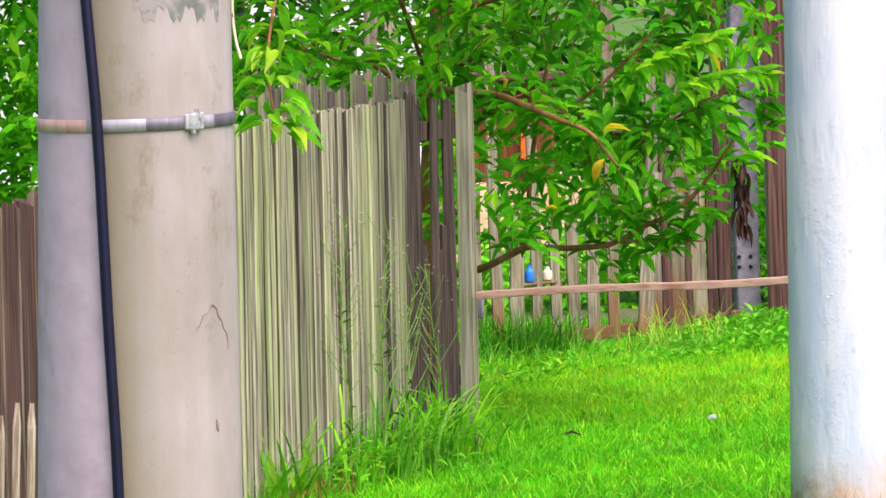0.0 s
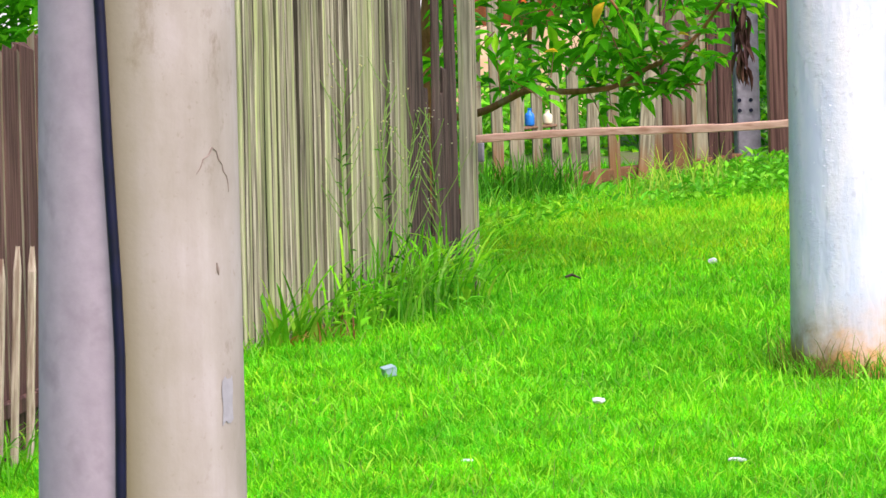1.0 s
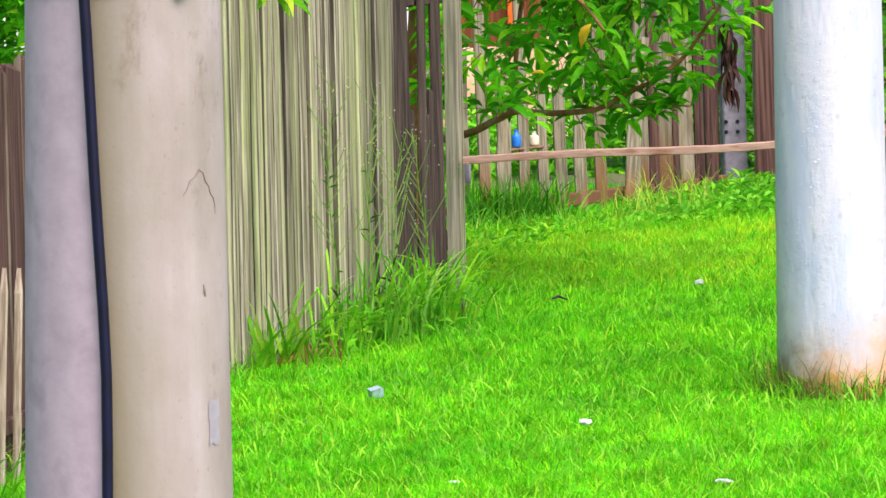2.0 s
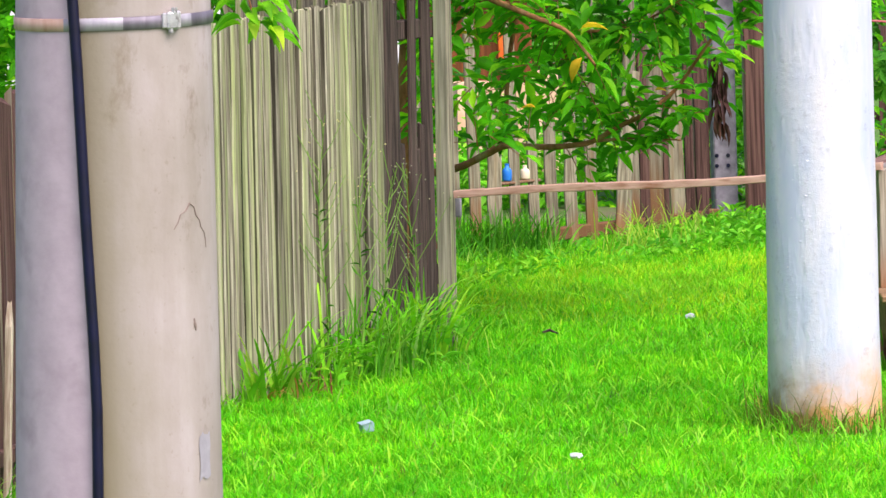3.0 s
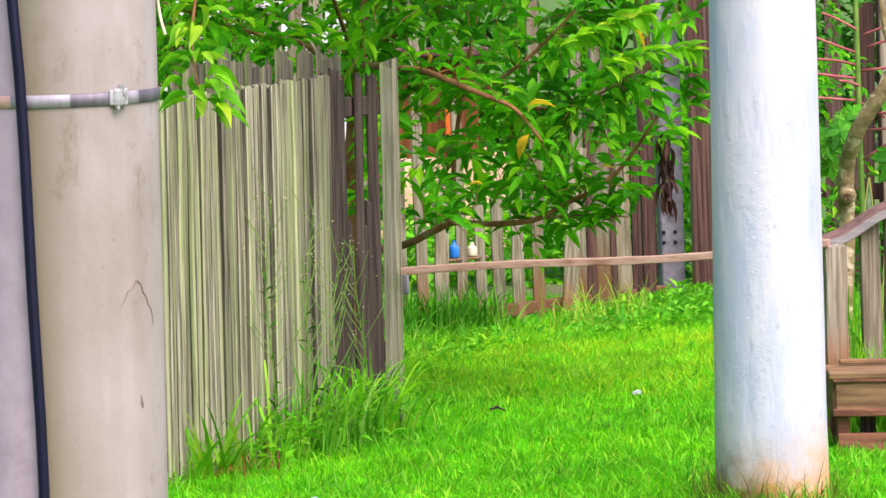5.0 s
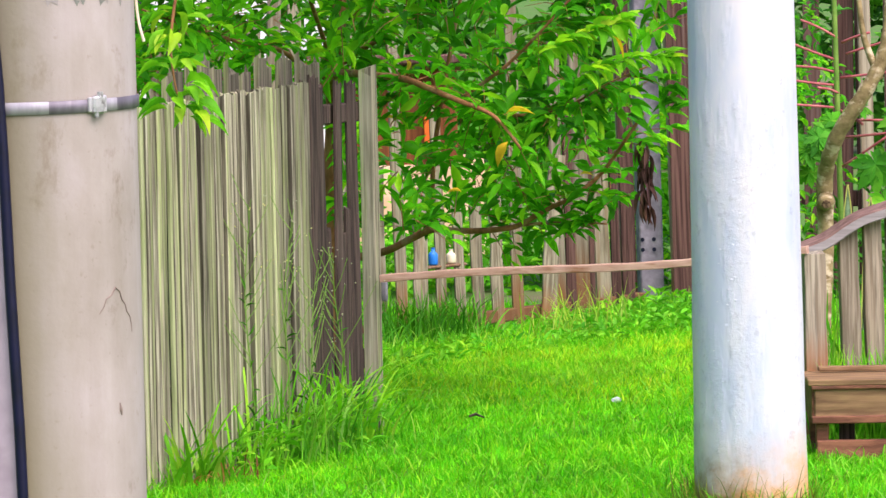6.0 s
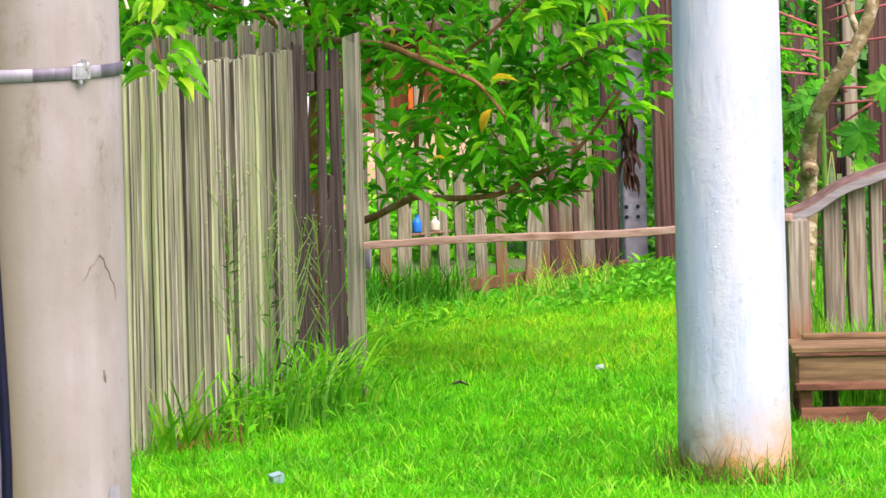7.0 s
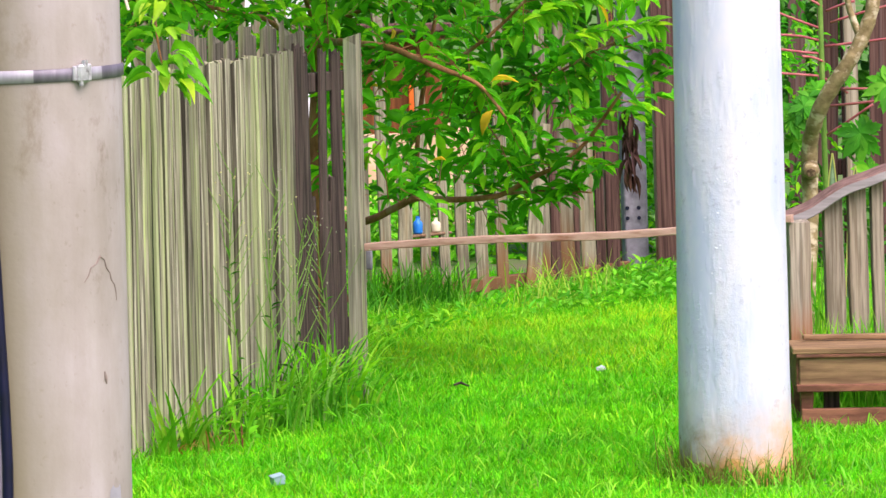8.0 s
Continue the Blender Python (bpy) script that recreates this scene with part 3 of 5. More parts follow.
# ---- fences ----
def picket_mesh(name, w, t, h, mats, top="flat", seed=0, seg=5, rough=0.0025, arris=0.0022):
    """Upright board with uneven sides; its narrow edges carry the second material."""
    r = random.Random(seed)
    bm = bmesh.new()
    rows = []
    for i in range(seg + 1):
        z = h * i / seg
        j = [r.uniform(-rough, rough) for _ in range(4)]
        bow = 0.5 * rough * math.sin(i * 1.7 + seed)
        b = arris
        ww, tt = w / 2, t / 2
        ring = [(-ww + j[0] + bow, -tt + b), (-ww + b + j[0] + bow, -tt), (ww - b + j[1] + bow, -tt), (ww + j[1] + bow, -tt + b),
                (ww + j[1] + bow, tt - b), (ww - b + j[1] + bow, tt), (-ww + b + j[0] + bow, tt), (-ww + j[0] + bow, tt - b)]
        row = []
        for x, y in ring:
            zz = z
            if i == seg:
                if top == "flat":
                    zz += r.uniform(-0.004, 0.004) + x * r.choice((-0.2, 0.12))
                elif top == "worn":
                    zz += r.uniform(-0.012, 0.006) + x * r.choice((-0.5, 0.3, 0.6))
                elif top == "point":
                    zz += -abs(x) * 3.5
            if top == "point" and i == seg:
                x, y = x * 0.3, y * 0.5
            row.append(bm.verts.new((x, y, zz)))
        rows.append(row)
    for a, b in zip(rows, rows[1:]):
        for k in range(8):
            f = bm.faces.new((a[k], a[(k + 1) % 8], b[(k + 1) % 8], b[k]))
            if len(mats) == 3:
                # second material on the arrises, third on the narrow sides
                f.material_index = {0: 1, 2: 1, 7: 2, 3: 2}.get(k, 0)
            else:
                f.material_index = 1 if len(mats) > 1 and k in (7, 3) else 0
    bm.faces.new(rows[-1])
    return mesh_of(name, bm, mats)


def along(a, b):
    a, b = Vector((*a, 0)), Vector((*b, 0))
    d = (b - a).normalized()
    return a, d, (b - a).length, math.degrees(math.atan2(d.y, d.x))


FENCE_A, FENCE_B = (-0.895, 14.0), (-0.252, 15.644)


PW = (0.024, 0.036, 0.020, 0.040, 0.029)


def lichen_fence():
    """Grey-green picket fence with a taller row behind and darker boards towards the end post."""
    th = thing("picket_fence", (*FENCE_A, 0), "grey-green lichened wooden picket fence in tall grass", "fence")
    a, d, length, ang = along(FENCE_A, FENCE_B)
    nrm = Vector((d.y, -d.x, 0))
    # narrow sides, except lichened ones, carry gap shade as a darker wood colour
    light = [picket_mesh("picket", w, 0.019, 1.0, (M["picket"], M["lichen_edge"] if s == 2 else M["picket_edge"], M["lichen_edge"] if s == 2 else M["shaded_wood"]), "flat", s, arris=(0.0045, 0.003, 0.005, 0.0035, 0.005)[s]) for s, w in enumerate(PW)]
    dark = [picket_mesh("dark_picket", w, 0.012, 1.0, (M["dark"], M["dark"]), "worn", 20 + s) for s, w in enumerate((0.044, 0.05, 0.04))]
    # the back row's faces wear the same painted shade
    back = [picket_mesh("back_picket", w, 0.02, 1.0, (M["shaded_wood"], M["picket"]), "worn", 40 + s) for s, w in enumerate((0.06, 0.07, 0.055))]
    s, i = -0.42, 0
    split = 0.70 * length
    while s < split:
        p = a + d * s + nrm * random.uniform(-0.007, 0.007)
        f = (s + 0.0) / length
        h = 1.097 + 0.06 * f + random.uniform(-0.006, 0.006)
        piece("picket", light[i % 5], Matrix.Translation(p) @ pose(0, 0, -0.02, random.uniform(-0.3, 0.3), -0.5 + random.uniform(-0.25, 0.25), ang + random.uniform(-5, 5)) @ Matrix.Diagonal((1, 1, h, 1)), th)
        i += 1
        s += 0.5 * (PW[(i - 1) % 5] + PW[i % 5]) + random.uniform(0.003, 0.013)
    # along the fence, width factor, height: three broken boards between the tall ones
    for s, wf, h in ((1.285, 1.2, 1.135), (1.335, 1.3, 1.15), (1.398, 1.4, 1.125), (1.452, 1.1, 0.69), (1.506, 1.15, 1.13), (1.566, 1.1, 0.67), (1.600, 0.8, 0.74), (1.655, 1.35, 1.125)):
        p = a + d * s - nrm * (0.02 if h > 1 else 0.028)
        piece("dark_picket", dark[i % 3], Matrix.Translation(p) @ pose(0, 0, -0.02, random.uniform(-0.4, 0.4), -0.5 + random.uniform(-0.4, 0.4), ang + random.uniform(-5, 5)) @ Matrix.Diagonal((wf, 1, h, 1)), th, "dark bare wooden picket" if h > 1 else "broken dark wooden picket")
        i += 1
    s = 0.42
    while s < length - 0.25:
        p = a + d * s - nrm * random.uniform(0.075, 0.09)
        h = 1.205 + random.uniform(-0.035, 0.02)
        piece("back_picket", back[i % 3], Matrix.Translation(p) @ pose(0, 0, -0.02, random.uniform(-0.5, 0.5), -0.5, ang) @ Matrix.Diagonal((1, 1, h, 1)), th)
        s += random.uniform(0.075, 0.1)
        i += 1
    for z in (0.25, 1.015):
        m = Matrix.Translation(a + d * (length * 0.36) - nrm * 0.042 + Vector((0, 0, z))) @ pose(0, 0, 0, 0, 0, ang)
        part("rail", box(m, (length * 1.28, 0.035, 0.06), 0.004), M["dark"], th)
    end = picket_mesh("end_post", 0.042, 0.045, 1.0, (M["picket"], M["picket_edge"]), "worn", 77, 6, 0.002)
    piece("end_post", end, Matrix.Translation(a + d * (length - 0.035)) @ pose(0, 0, -0.02, 0, -0.6, ang) @ Matrix.Diagonal((1, 1, 1.165, 1)), th)
    bm = box(Matrix.Translation(a + d * (length + 0.012) + nrm * 0.02) @ pose(0, 0, 0.455, 0, 0, ang), (0.012, 0.02, 0.06), 0.003)
    part("bracket", bm, M["post_grey"], th, "small grey metal bracket")
    return th


def dark_fence():
    """Bare brown board fence behind the utility pole."""
    A, B = (-1.56, 10.3), (-1.02, 13.25)
    th = thing("board_fence", (*A, 0), "bare dark brown board fence", "fence")
    a, d, length, ang = along(A, B)
    nrm = Vector((d.y, -d.x, 0))
    boards = [picket_mesh("board", w, 0.022, 1.0, (M["brown"], M["backpicket"]), "flat", 60 + s) for s, w in enumerate((0.115, 0.125, 0.11, 0.12))]
    s, i = 0.06, 0
    while s < length:
        h = 0.99 + random.uniform(-0.012, 0.012)
        piece("board", boards[i % 4], Matrix.Translation(a + d * s) @ pose(0, 0, -0.01, random.uniform(-0.4, 0.4), -0.6, ang) @ Matrix.Diagonal((1, 1, h, 1)), th)
        s += random.uniform(0.13, 0.145)
        i += 1
    for z in (0.3, 0.8):
        m = Matrix.Translation(a + d * (length / 2) - nrm * 0.034 + Vector((0, 0, z))) @ pose(0, 0, 0, 0, 0, ang)
        part("rail", box(m, (length, 0.04, 0.07), 0.005), M["brown"], th)
    th2 = thing("stake_fence", (a.x, a.y, 0), "low row of pale pointed wooden stakes", "fence")
    stakes = [picket_mesh("stake", w, 0.018, 1.0, (M["stake"],), "point", 80 + s, 8) for s, w in enumerate((0.014, 0.017, 0.013))]
    s = 0.03
    while s < length:
        h = 0.555 + random.uniform(-0.025, 0.025)
        piece("stake", stakes[i % 3], Matrix.Translation(a + d * s + nrm * 0.06) @ pose(0, 0, -0.01, 3.0, random.uniform(-3.0, -0.5), ang) @ Matrix.Diagonal((1, 1, h, 1)), th2)
        s += random.uniform(0.12, 0.14)
        i += 1
    for z in (0.14,):
        m = Matrix.Translation(a + d * (length / 2) + nrm * 0.036 + Vector((0, 0, z))) @ pose(0, 0, 0, 0, 0, ang)
        part("rail", box(m, (length, 0.02, 0.04), 0.004), M["brown"], th2)


def back_line(x):
    return 19.75 + 1.45 * (x - 0.08)


def back_fence():
    """Uneven old picket fence at the end of the lawn."""
    th = thing("old_picket_fence", (0.3, 20.1, 0), "uneven weathered grey-brown picket fence behind weeds", "fence")
    ang = math.degrees(math.atan(1.45))
    kinds = [picket_mesh("picket", 0.05, 0.018, 1.0, (M["backpicket"],), "worn", 100 + k, 5, 0.003) for k in range(4)]
    plank = picket_mesh("picket", 0.05, 0.018, 1.0, (M["brown"],), "worn", 111, 5, 0.003)
    # centre in x, width, height, lean, 1 for a brown plank
    rows = [(-0.291, 0.040, 0.72, -0.8, 0), (-0.214, 0.043, 1.35, -1.0, 0), (-0.139, 0.054, 0.62, -0.8, 0), (-0.060, 0.040, 0.92, -1.3, 0), (0.012, 0.040, 0.60, -1.3, 0), (0.082, 0.045, 0.58, -1.4, 0),
            (0.158, 0.048, 0.62, -1.2, 0), (0.237, 0.048, 1.45, -0.9, 0), (0.351, 0.062, 0.72, 4.2, 0), (0.408, 0.047, 1.20, -0.8, 0), (0.457, 0.040, 0.95, -1.2, 1), (0.506, 0.062, 1.50, -1.0, 0),
            (0.546, 0.022, 0.80, -1.2, 1), (0.592, 0.060, 0.68, -1.2, 0), (0.646, 0.038, 0.75, -1.0, 1), (0.700, 0.052, 1.10, -1.2, 1)]
    for k, (x, w, h, lean, board) in enumerate(rows):
        mesh = plank if board else kinds[k % 4]
        piece("picket", mesh, pose(x, back_line(x) - (0.05 if lean > 3 else 0), -0.02, random.uniform(-1, 1), lean, 14) @ Matrix.Diagonal((w / 0.05, 1, h, 1)), th)
    x = -1.9
    while x < -0.4:
        piece("picket", kinds[0], pose(x, back_line(max(x, -0.3)), -0.02, 0, random.uniform(-2, 2), 10) @ Matrix.Diagonal((1, 1, random.uniform(1.2, 1.4), 1)), th)
        x += 0.085
    for z, tall, x0, x1 in ((0.067, 0.05, -0.4, 0.75), (0.287, 0.012, -0.15, 0.02)):
        pts = [(x, back_line(x) + 0.035, z) for x in (x0, x1)]
        bm = bmesh.new()
        c, e = Vector(pts[0]), Vector(pts[-1])
        dv = e - c
        m = Matrix.Translation((c + e) / 2) @ pose(0, 0, 0, 0, 0, math.degrees(math.atan2(dv.y, dv.x)))
        box_into(bm, m, (dv.length, 0.045, tall), 0.004)
        part("rail", bm, M["rusty"], th)
    return th


def concrete_post():
    x, y = 0.784, 20.900
    th = thing("concrete_post", (x, y, 0), "grey concrete fence post with round holes", "post")
    bm = box(pose(x, y, 0.98, 0, -0.8, 8), (0.098, 0.09, 2.0), 0.006)
    part("shaft", bm, M["post_grey"], th)
    m = pose(x, y, 0, 0, -0.8, 8)
    for z in (0.262, 1.123):
        for sx in (-0.024, 0.024):
            for dz in (0.0, 0.042):
                bm = tube([m @ Vector((sx, -0.049, z + dz)), m @ Vector((sx, -0.044, z + dz))], [0.0085, 0.0085], 10)
                part("bolt_hole", bm, M["cable"], th)
    return th


def bar_gate():
    p, q = Vector((-0.237, 15.560, 0.501)), Vector((1.045, 15.100, 0.591))
    th = thing("barrier_bar", p, "rusty pinkish bar across the lawn opening", "barrier bar")
    dv = q - p
    rot = dv.to_track_quat("X", "Z").to_matrix().to_4x4()
    bm = bmesh.new()
    n = 24
    rows = []
    for i in range(n + 1):
        f = i / n
        c = p + dv * f + Vector((0, 0, 0.006 * math.sin(f * 7) - 0.008 * math.sin(f * math.pi)))
        h = 0.0118 + 0.0009 * math.sin(i * 2.1)
        rows.append([bm.verts.new(c + rot.to_3x3() @ Vector((0, y, z))) for y, z in ((-0.014, -h + 0.002), (-0.012, -h), (0.012, -h), (0.014, h), (-0.012, h), (-0.014, h - 0.003))])
    for r0, r1 in zip(rows, rows[1:]):
        for k in range(6):
            bm.faces.new((r0[k], r0[(k + 1) % 6], r1[(k + 1) % 6], r1[k]))
    bm.faces.new(rows[0])
    bm.faces.new(rows[-1])
    part("bar", bm, M["beam"], th)


def dark_wall():
    """Tall brown boards that close the garden at the back."""
    th = thing("tall_board_fence", (1.2, 22.0, 0), "tall dark brown vertical board fence", "fence")
    kinds = [picket_mesh("board", w, 0.02, 1.0, (M["brown"], M["baluster"]), "worn", 140 + s, 5, 0.003) for s, w in enumerate((0.075, 0.09, 0.06, 0.085))]
    x, i = 1.16, 0
    while x < 3.4:
        piece("board", kinds[i % 4], pose(x, 22.0 + random.uniform(-0.012, 0.012), -0.02, 0, random.uniform(-1.2, 0.3), random.uniform(-5, 5)) @ Matrix.Diagonal((1, 1, random.uniform(2.0, 2.2), 1)), th)
        x += random.choice((0.08, 0.095, 0.1, 0.125))
        i += 1
    for z in (0.4, 1.4):
        part("rail", box(pose(2.25, 22.05, z), (2.3, 0.05, 0.07), 0.005), M["brown"], th)
    post = picket_mesh("pale_post", 0.055, 0.05, 1.0, (M["baluster"], M["stake"]), "flat", 150)
    piece("pale_post", post, pose(1.790, 21.93, -0.02, 0, -0.8, 0) @ Matrix.Diagonal((1, 1, 2.2, 1)), th)
    th = thing("plank_post", (0.9, 21.3, 0), "dark brown split plank posts", "post")
    pk = picket_mesh("plank", 0.07, 0.045, 1.0, (M["brown"], M["backpicket"]), "worn", 160)
    for u, (xx, w, yy) in enumerate(((0.925, 1.15, 20.80), (0.965, 0.80, 21.10), (0.722, 0.90, 21.30))):
        piece("plank", pk, pose(xx, yy, -0.02, 0, -1.2, 12) @ Matrix.Diagonal((w, 1, 1.75 + 0.1 * u, 1)), th)


lichen_fence()
dark_fence()
back_fence()
concrete_post()
bar_gate()
dark_wall()


# ---- railing and bench ----
def short_post():
    x, y, z = (1.071, 15.140, 0.584)
    th = thing("short_post", (x, y, 0), "short grey wooden post with reddish foot", "post")
    me = picket_mesh("shaft", 0.064, 0.06, z + 0.02, (M["post_wood"],), "flat", 200, 6)
    piece("shaft", me, pose(x, y, -0.02, 0, -0.7, 6), th)


def railing():
    path = smooth_path([(1.007, 15.300, 0.574), (1.041, 15.300, 0.591), (1.107, 15.300, 0.617), (1.167, 15.300, 0.656), (1.219, 15.300, 0.685), (1.288, 15.300, 0.708), (1.344, 15.300, 0.729), (1.433, 15.300, 0.748), (1.570, 15.300, 0.756)], 4)
    th = thing("ramp_railing", (path[0].x, 15.3, 0), "curved weathered wooden handrail on grey balusters", "railing")
    bm = bmesh.new()
    rows = []
    for i, p in enumerate(path):
        d = (path[min(i + 1, len(path) - 1)] - path[max(i - 1, 0)]).normalized()
        u = Vector((0, 1, 0)).cross(d) * -1
        u = u if u.z > 0 else -u
        y = Vector((0, 1, 0))
        rows.append([bm.verts.new(p + y * a + u * b) for a, b in ((-0.05, -0.028), (-0.046, -0.031), (0.05, -0.031), (0.05, 0.012), (-0.044, 0.0), (-0.05, -0.004))])
    for r0, r1 in zip(rows, rows[1:]):
        for k in range(6):
            f = bm.faces.new((r0[k], r0[(k + 1) % 6], r1[(k + 1) % 6], r1[k]))
            f.material_index = 1 if k in (5, 0, 4) and k != 4 else 0
    bm.faces.new(rows[0])
    bm.faces.new(rows[-1])
    part("handrail", bm, [M["rail"], M["rail_edge"]], th)
    for u, w, top in ((1.191, 0.058, 0.650), (1.264, 0.055, 0.683), (1.324, 0.035, 0.704), (1.417, 0.055, 0.732), (1.511, 0.055, 0.739)):
        me = picket_mesh("baluster", w, 0.045, top + 0.01, (M["baluster"],), "flat", int(u * 1000), 5)
        piece("baluster", me, pose(u, 15.32, -0.02, 0, -0.8, 5), th)


def low_bench():
    x0, x1, y0, y1, h = 1.018, 2.1, 14.64, 14.98, 0.245
    th = thing("low_bench", ((x0 + x1) / 2, 14.8, 0), "low brown wooden bench with boxed front", "bench")
    L, c = x1 - x0, (x0 + x1) / 2
    for k in range(3):
        y = y0 + 0.045 + k * 0.115
        part("top_plank", box(pose(c, y, h - 0.009 - 0.002 * k, random.uniform(-1, 1), 0, 0), (L + 0.02, 0.105, 0.018), 0.003), M["bench"], th)
    part("loose_slat", box(pose(x0 + 0.25, y1 - 0.06, h + 0.008, 0, 0, 1.5), (0.42, 0.03, 0.015), 0.003), M["bench"], th)
    part("front_panel", box(pose(c, y0 + 0.012, h - 0.068), (L - 0.02, 0.02, 0.085), 0.003), M["bench"], th)
    part("front_lip", box(pose(c, y0 + 0.004, h - 0.118), (L, 0.03, 0.022), 0.003), M["bench_dark"], th)
    part("upper_lip", box(pose(c, y0 + 0.006, h - 0.024), (L, 0.026, 0.012), 0.003), M["bench_dark"], th)
    part("end_board", box(pose(x0 + 0.012, (y0 + y1) / 2, h - 0.07), (0.02, y1 - y0 - 0.03, 0.1), 0.003), M["bench_dark"], th)
    for x in (x0 + 0.032, x1 - 0.032):
        for y in (y0 + 0.035, y1 - 0.035):
            part("leg", box(pose(x, y, (h - 0.13) / 2 - 0.005), (0.036, 0.036, h - 0.12), 0.003), M["bench_dark"], th)
    part("stretcher", box(pose(c, y0 + 0.02, 0.036), (L - 0.03, 0.03, 0.06), 0.003), M["bench_dark"], th)
    part("inner_leg", box(pose(x0 + 0.115, y0 + 0.17, 0.055), (0.045, 0.04, 0.13), 0.003), M["dark"], th)


short_post()
railing()
low_bench()


# ---- trees ----
LEAF_MESH = []
for k in range(4):
    shapes = {}
    for m, wide in (("leaf", 0.034), ("lime", 0.040), ("yellow", 0.034)):
        v = LEAF_V * np.array([0.1, wide + 0.004 * k, 0.1 + 0.03 * k])
        v[:, 2] -= (v[:, 0] / 0.1) ** 2 * 0.008 * k
        shapes[m] = array_mesh("leaf", v, LEAF_F, M[m])
    LEAF_MESH.append(shapes)


def place_leaf(p, d, size, parent, material="leaf", label=""):
    d = Vector(d).normalized()
    y = (Vector((random.gauss(0, 0.35), random.gauss(0, 0.35), 1))).cross(d).normalized()
    z = d.cross(y)
    m = Matrix((d, y, z)).transposed().to_4x4()
    m.translation = p
    piece("leaf", LEAF_MESH[random.randrange(4)][material], m @ Matrix.Scale(size, 4), parent, label)


def limb(pts, r0, r1, steps=5):
    path = smooth_path(pts, steps)
    n = len(path)
    return path, [r0 + (r1 - r0) * i / (n - 1) for i in range(n)]


def garden_tree():
    """Small broad-leaved tree behind the fence end, its limbs reaching over the lawn."""
    th = thing("garden_tree", (-0.45, 17.2, 0), "small tree with reddish limbs and glossy green leaves", "tree")
    limbs = {
        "trunk": ([(-0.47, 17.25, -0.05), (-0.45, 17.2, 0.3), (-0.43, 17.15, 0.6), (-0.41, 17.1, 0.95), (-0.38, 17.0, 1.35), (-0.3, 16.9, 1.9), (-0.2, 16.9, 2.4)], 0.045, 0.014),
        "a": ([(-0.44, 17.18, 0.46), (-0.261, 16.900, 0.500), (-0.155, 16.800, 0.551), (-0.087, 16.750, 0.584), (-0.014, 16.700, 0.582), (0.059, 16.650, 0.582), (0.144, 16.600, 0.590), (0.203, 16.600, 0.602), (0.300, 16.550, 0.657), (0.375, 16.500, 0.695), (0.472, 16.500, 0.771), (0.548, 16.450, 0.877), (0.610, 16.400, 0.969)], 0.014, 0.005),
        "b": ([(0.200, 16.600, 0.601), (0.255, 16.600, 0.605), (0.319, 16.600, 0.610), (0.403, 16.550, 0.611), (0.488, 16.500, 0.606)], 0.006, 0.003),
        "c": ([(-0.41, 17.1, 0.9), (-0.408, 16.800, 1.092), (-0.259, 16.400, 1.105), (-0.168, 16.250, 1.098), (-0.090, 16.200, 1.069), (0.005, 16.150, 1.029), (0.101, 16.150, 0.989), (0.149, 16.150, 0.949), (0.209, 16.150, 0.867)], 0.015, 0.005),
        "d": ([(-0.441, 17.000, 1.088), (-0.333, 16.900, 1.167), (-0.237, 16.800, 1.228), (-0.102, 16.700, 1.372)], 0.012, 0.005),
        "e": ([(-0.103, 16.900, 0.567), (-0.085, 17.000, 0.668), (-0.074, 17.000, 0.829), (-0.046, 17.000, 1.001), (-0.023, 17.000, 1.122), (0.028, 17.000, 1.367)], 0.010, 0.006),
        "f": ([(0.021, 16.500, 1.026), (0.135, 16.450, 1.104), (0.205, 16.450, 1.162), (0.273, 16.400, 1.231), (0.383, 16.400, 1.348)], 0.007, 0.004),
        "g": ([(0.121, 16.450, 0.967), (0.240, 16.400, 0.970), (0.318, 16.350, 0.981), (0.396, 16.300, 1.014), (0.495, 16.300, 1.071), (0.621, 16.250, 1.124)], 0.006, 0.003),
        "h": ([(-0.38, 17.0, 1.35), (0.048, 16.800, 1.462), (0.325, 16.600, 1.476), (0.558, 16.400, 1.399)], 0.012, 0.005),
        "i": ([(-0.4, 17.05, 1.1), (-0.517, 15.800, 1.527), (-0.634, 14.500, 1.592), (-0.709, 13.900, 1.551), (-0.746, 13.750, 1.421), (-0.766, 13.700, 1.270), (-0.754, 13.680, 1.148), (-0.730, 13.660, 1.072)], 0.008, 0.002),
        "j": ([(-0.4, 17.05, 1.0), (-0.543, 16.400, 1.181), (-0.672, 16.000, 1.227), (-0.833, 15.700, 1.288), (-0.959, 15.500, 1.344)], 0.010, 0.003),
        "k": ([(0.090, 16.450, 0.975), (0.111, 16.400, 0.908), (0.150, 16.400, 0.840), (0.182, 16.400, 0.791), (0.217, 16.400, 0.710)], 0.004, 0.002),
    }
    paths = {}
    for k, (pts, r0, r1) in limbs.items():
        paths[k], rr = limb(pts, r0, r1)
        part("trunk" if k == "trunk" else "branch", tube(paths[k], rr, 9, 0.12), M["bark"], th, smooth=True)
    starts, dirs, twig = [], [], []
    def from_limb(k, lo, count, bias=(0, 0, 0), spread=0.8, tw=(0.1, 0.24)):
        n = len(paths[k])
        for _ in range(count):
            i = rng.integers(int(lo * (n - 1)), n - 1)
            q = np.array(paths[k][i])
            starts.append(q)
            dirs.append(rng.normal(0, spread, 3) * (1, 0.9, 0.8) + np.array(bias))
            twig.append(rng.uniform(*tw))
    from_limb("a", 0.18, 14, (0.1, 0.45, 0.5))
    from_limb("b", 0.3, 10, (0.2, 0.1, 0.3), tw=(0.06, 0.15))
    from_limb("c", 0.3, 20, (0.2, 0.5, 0.1))
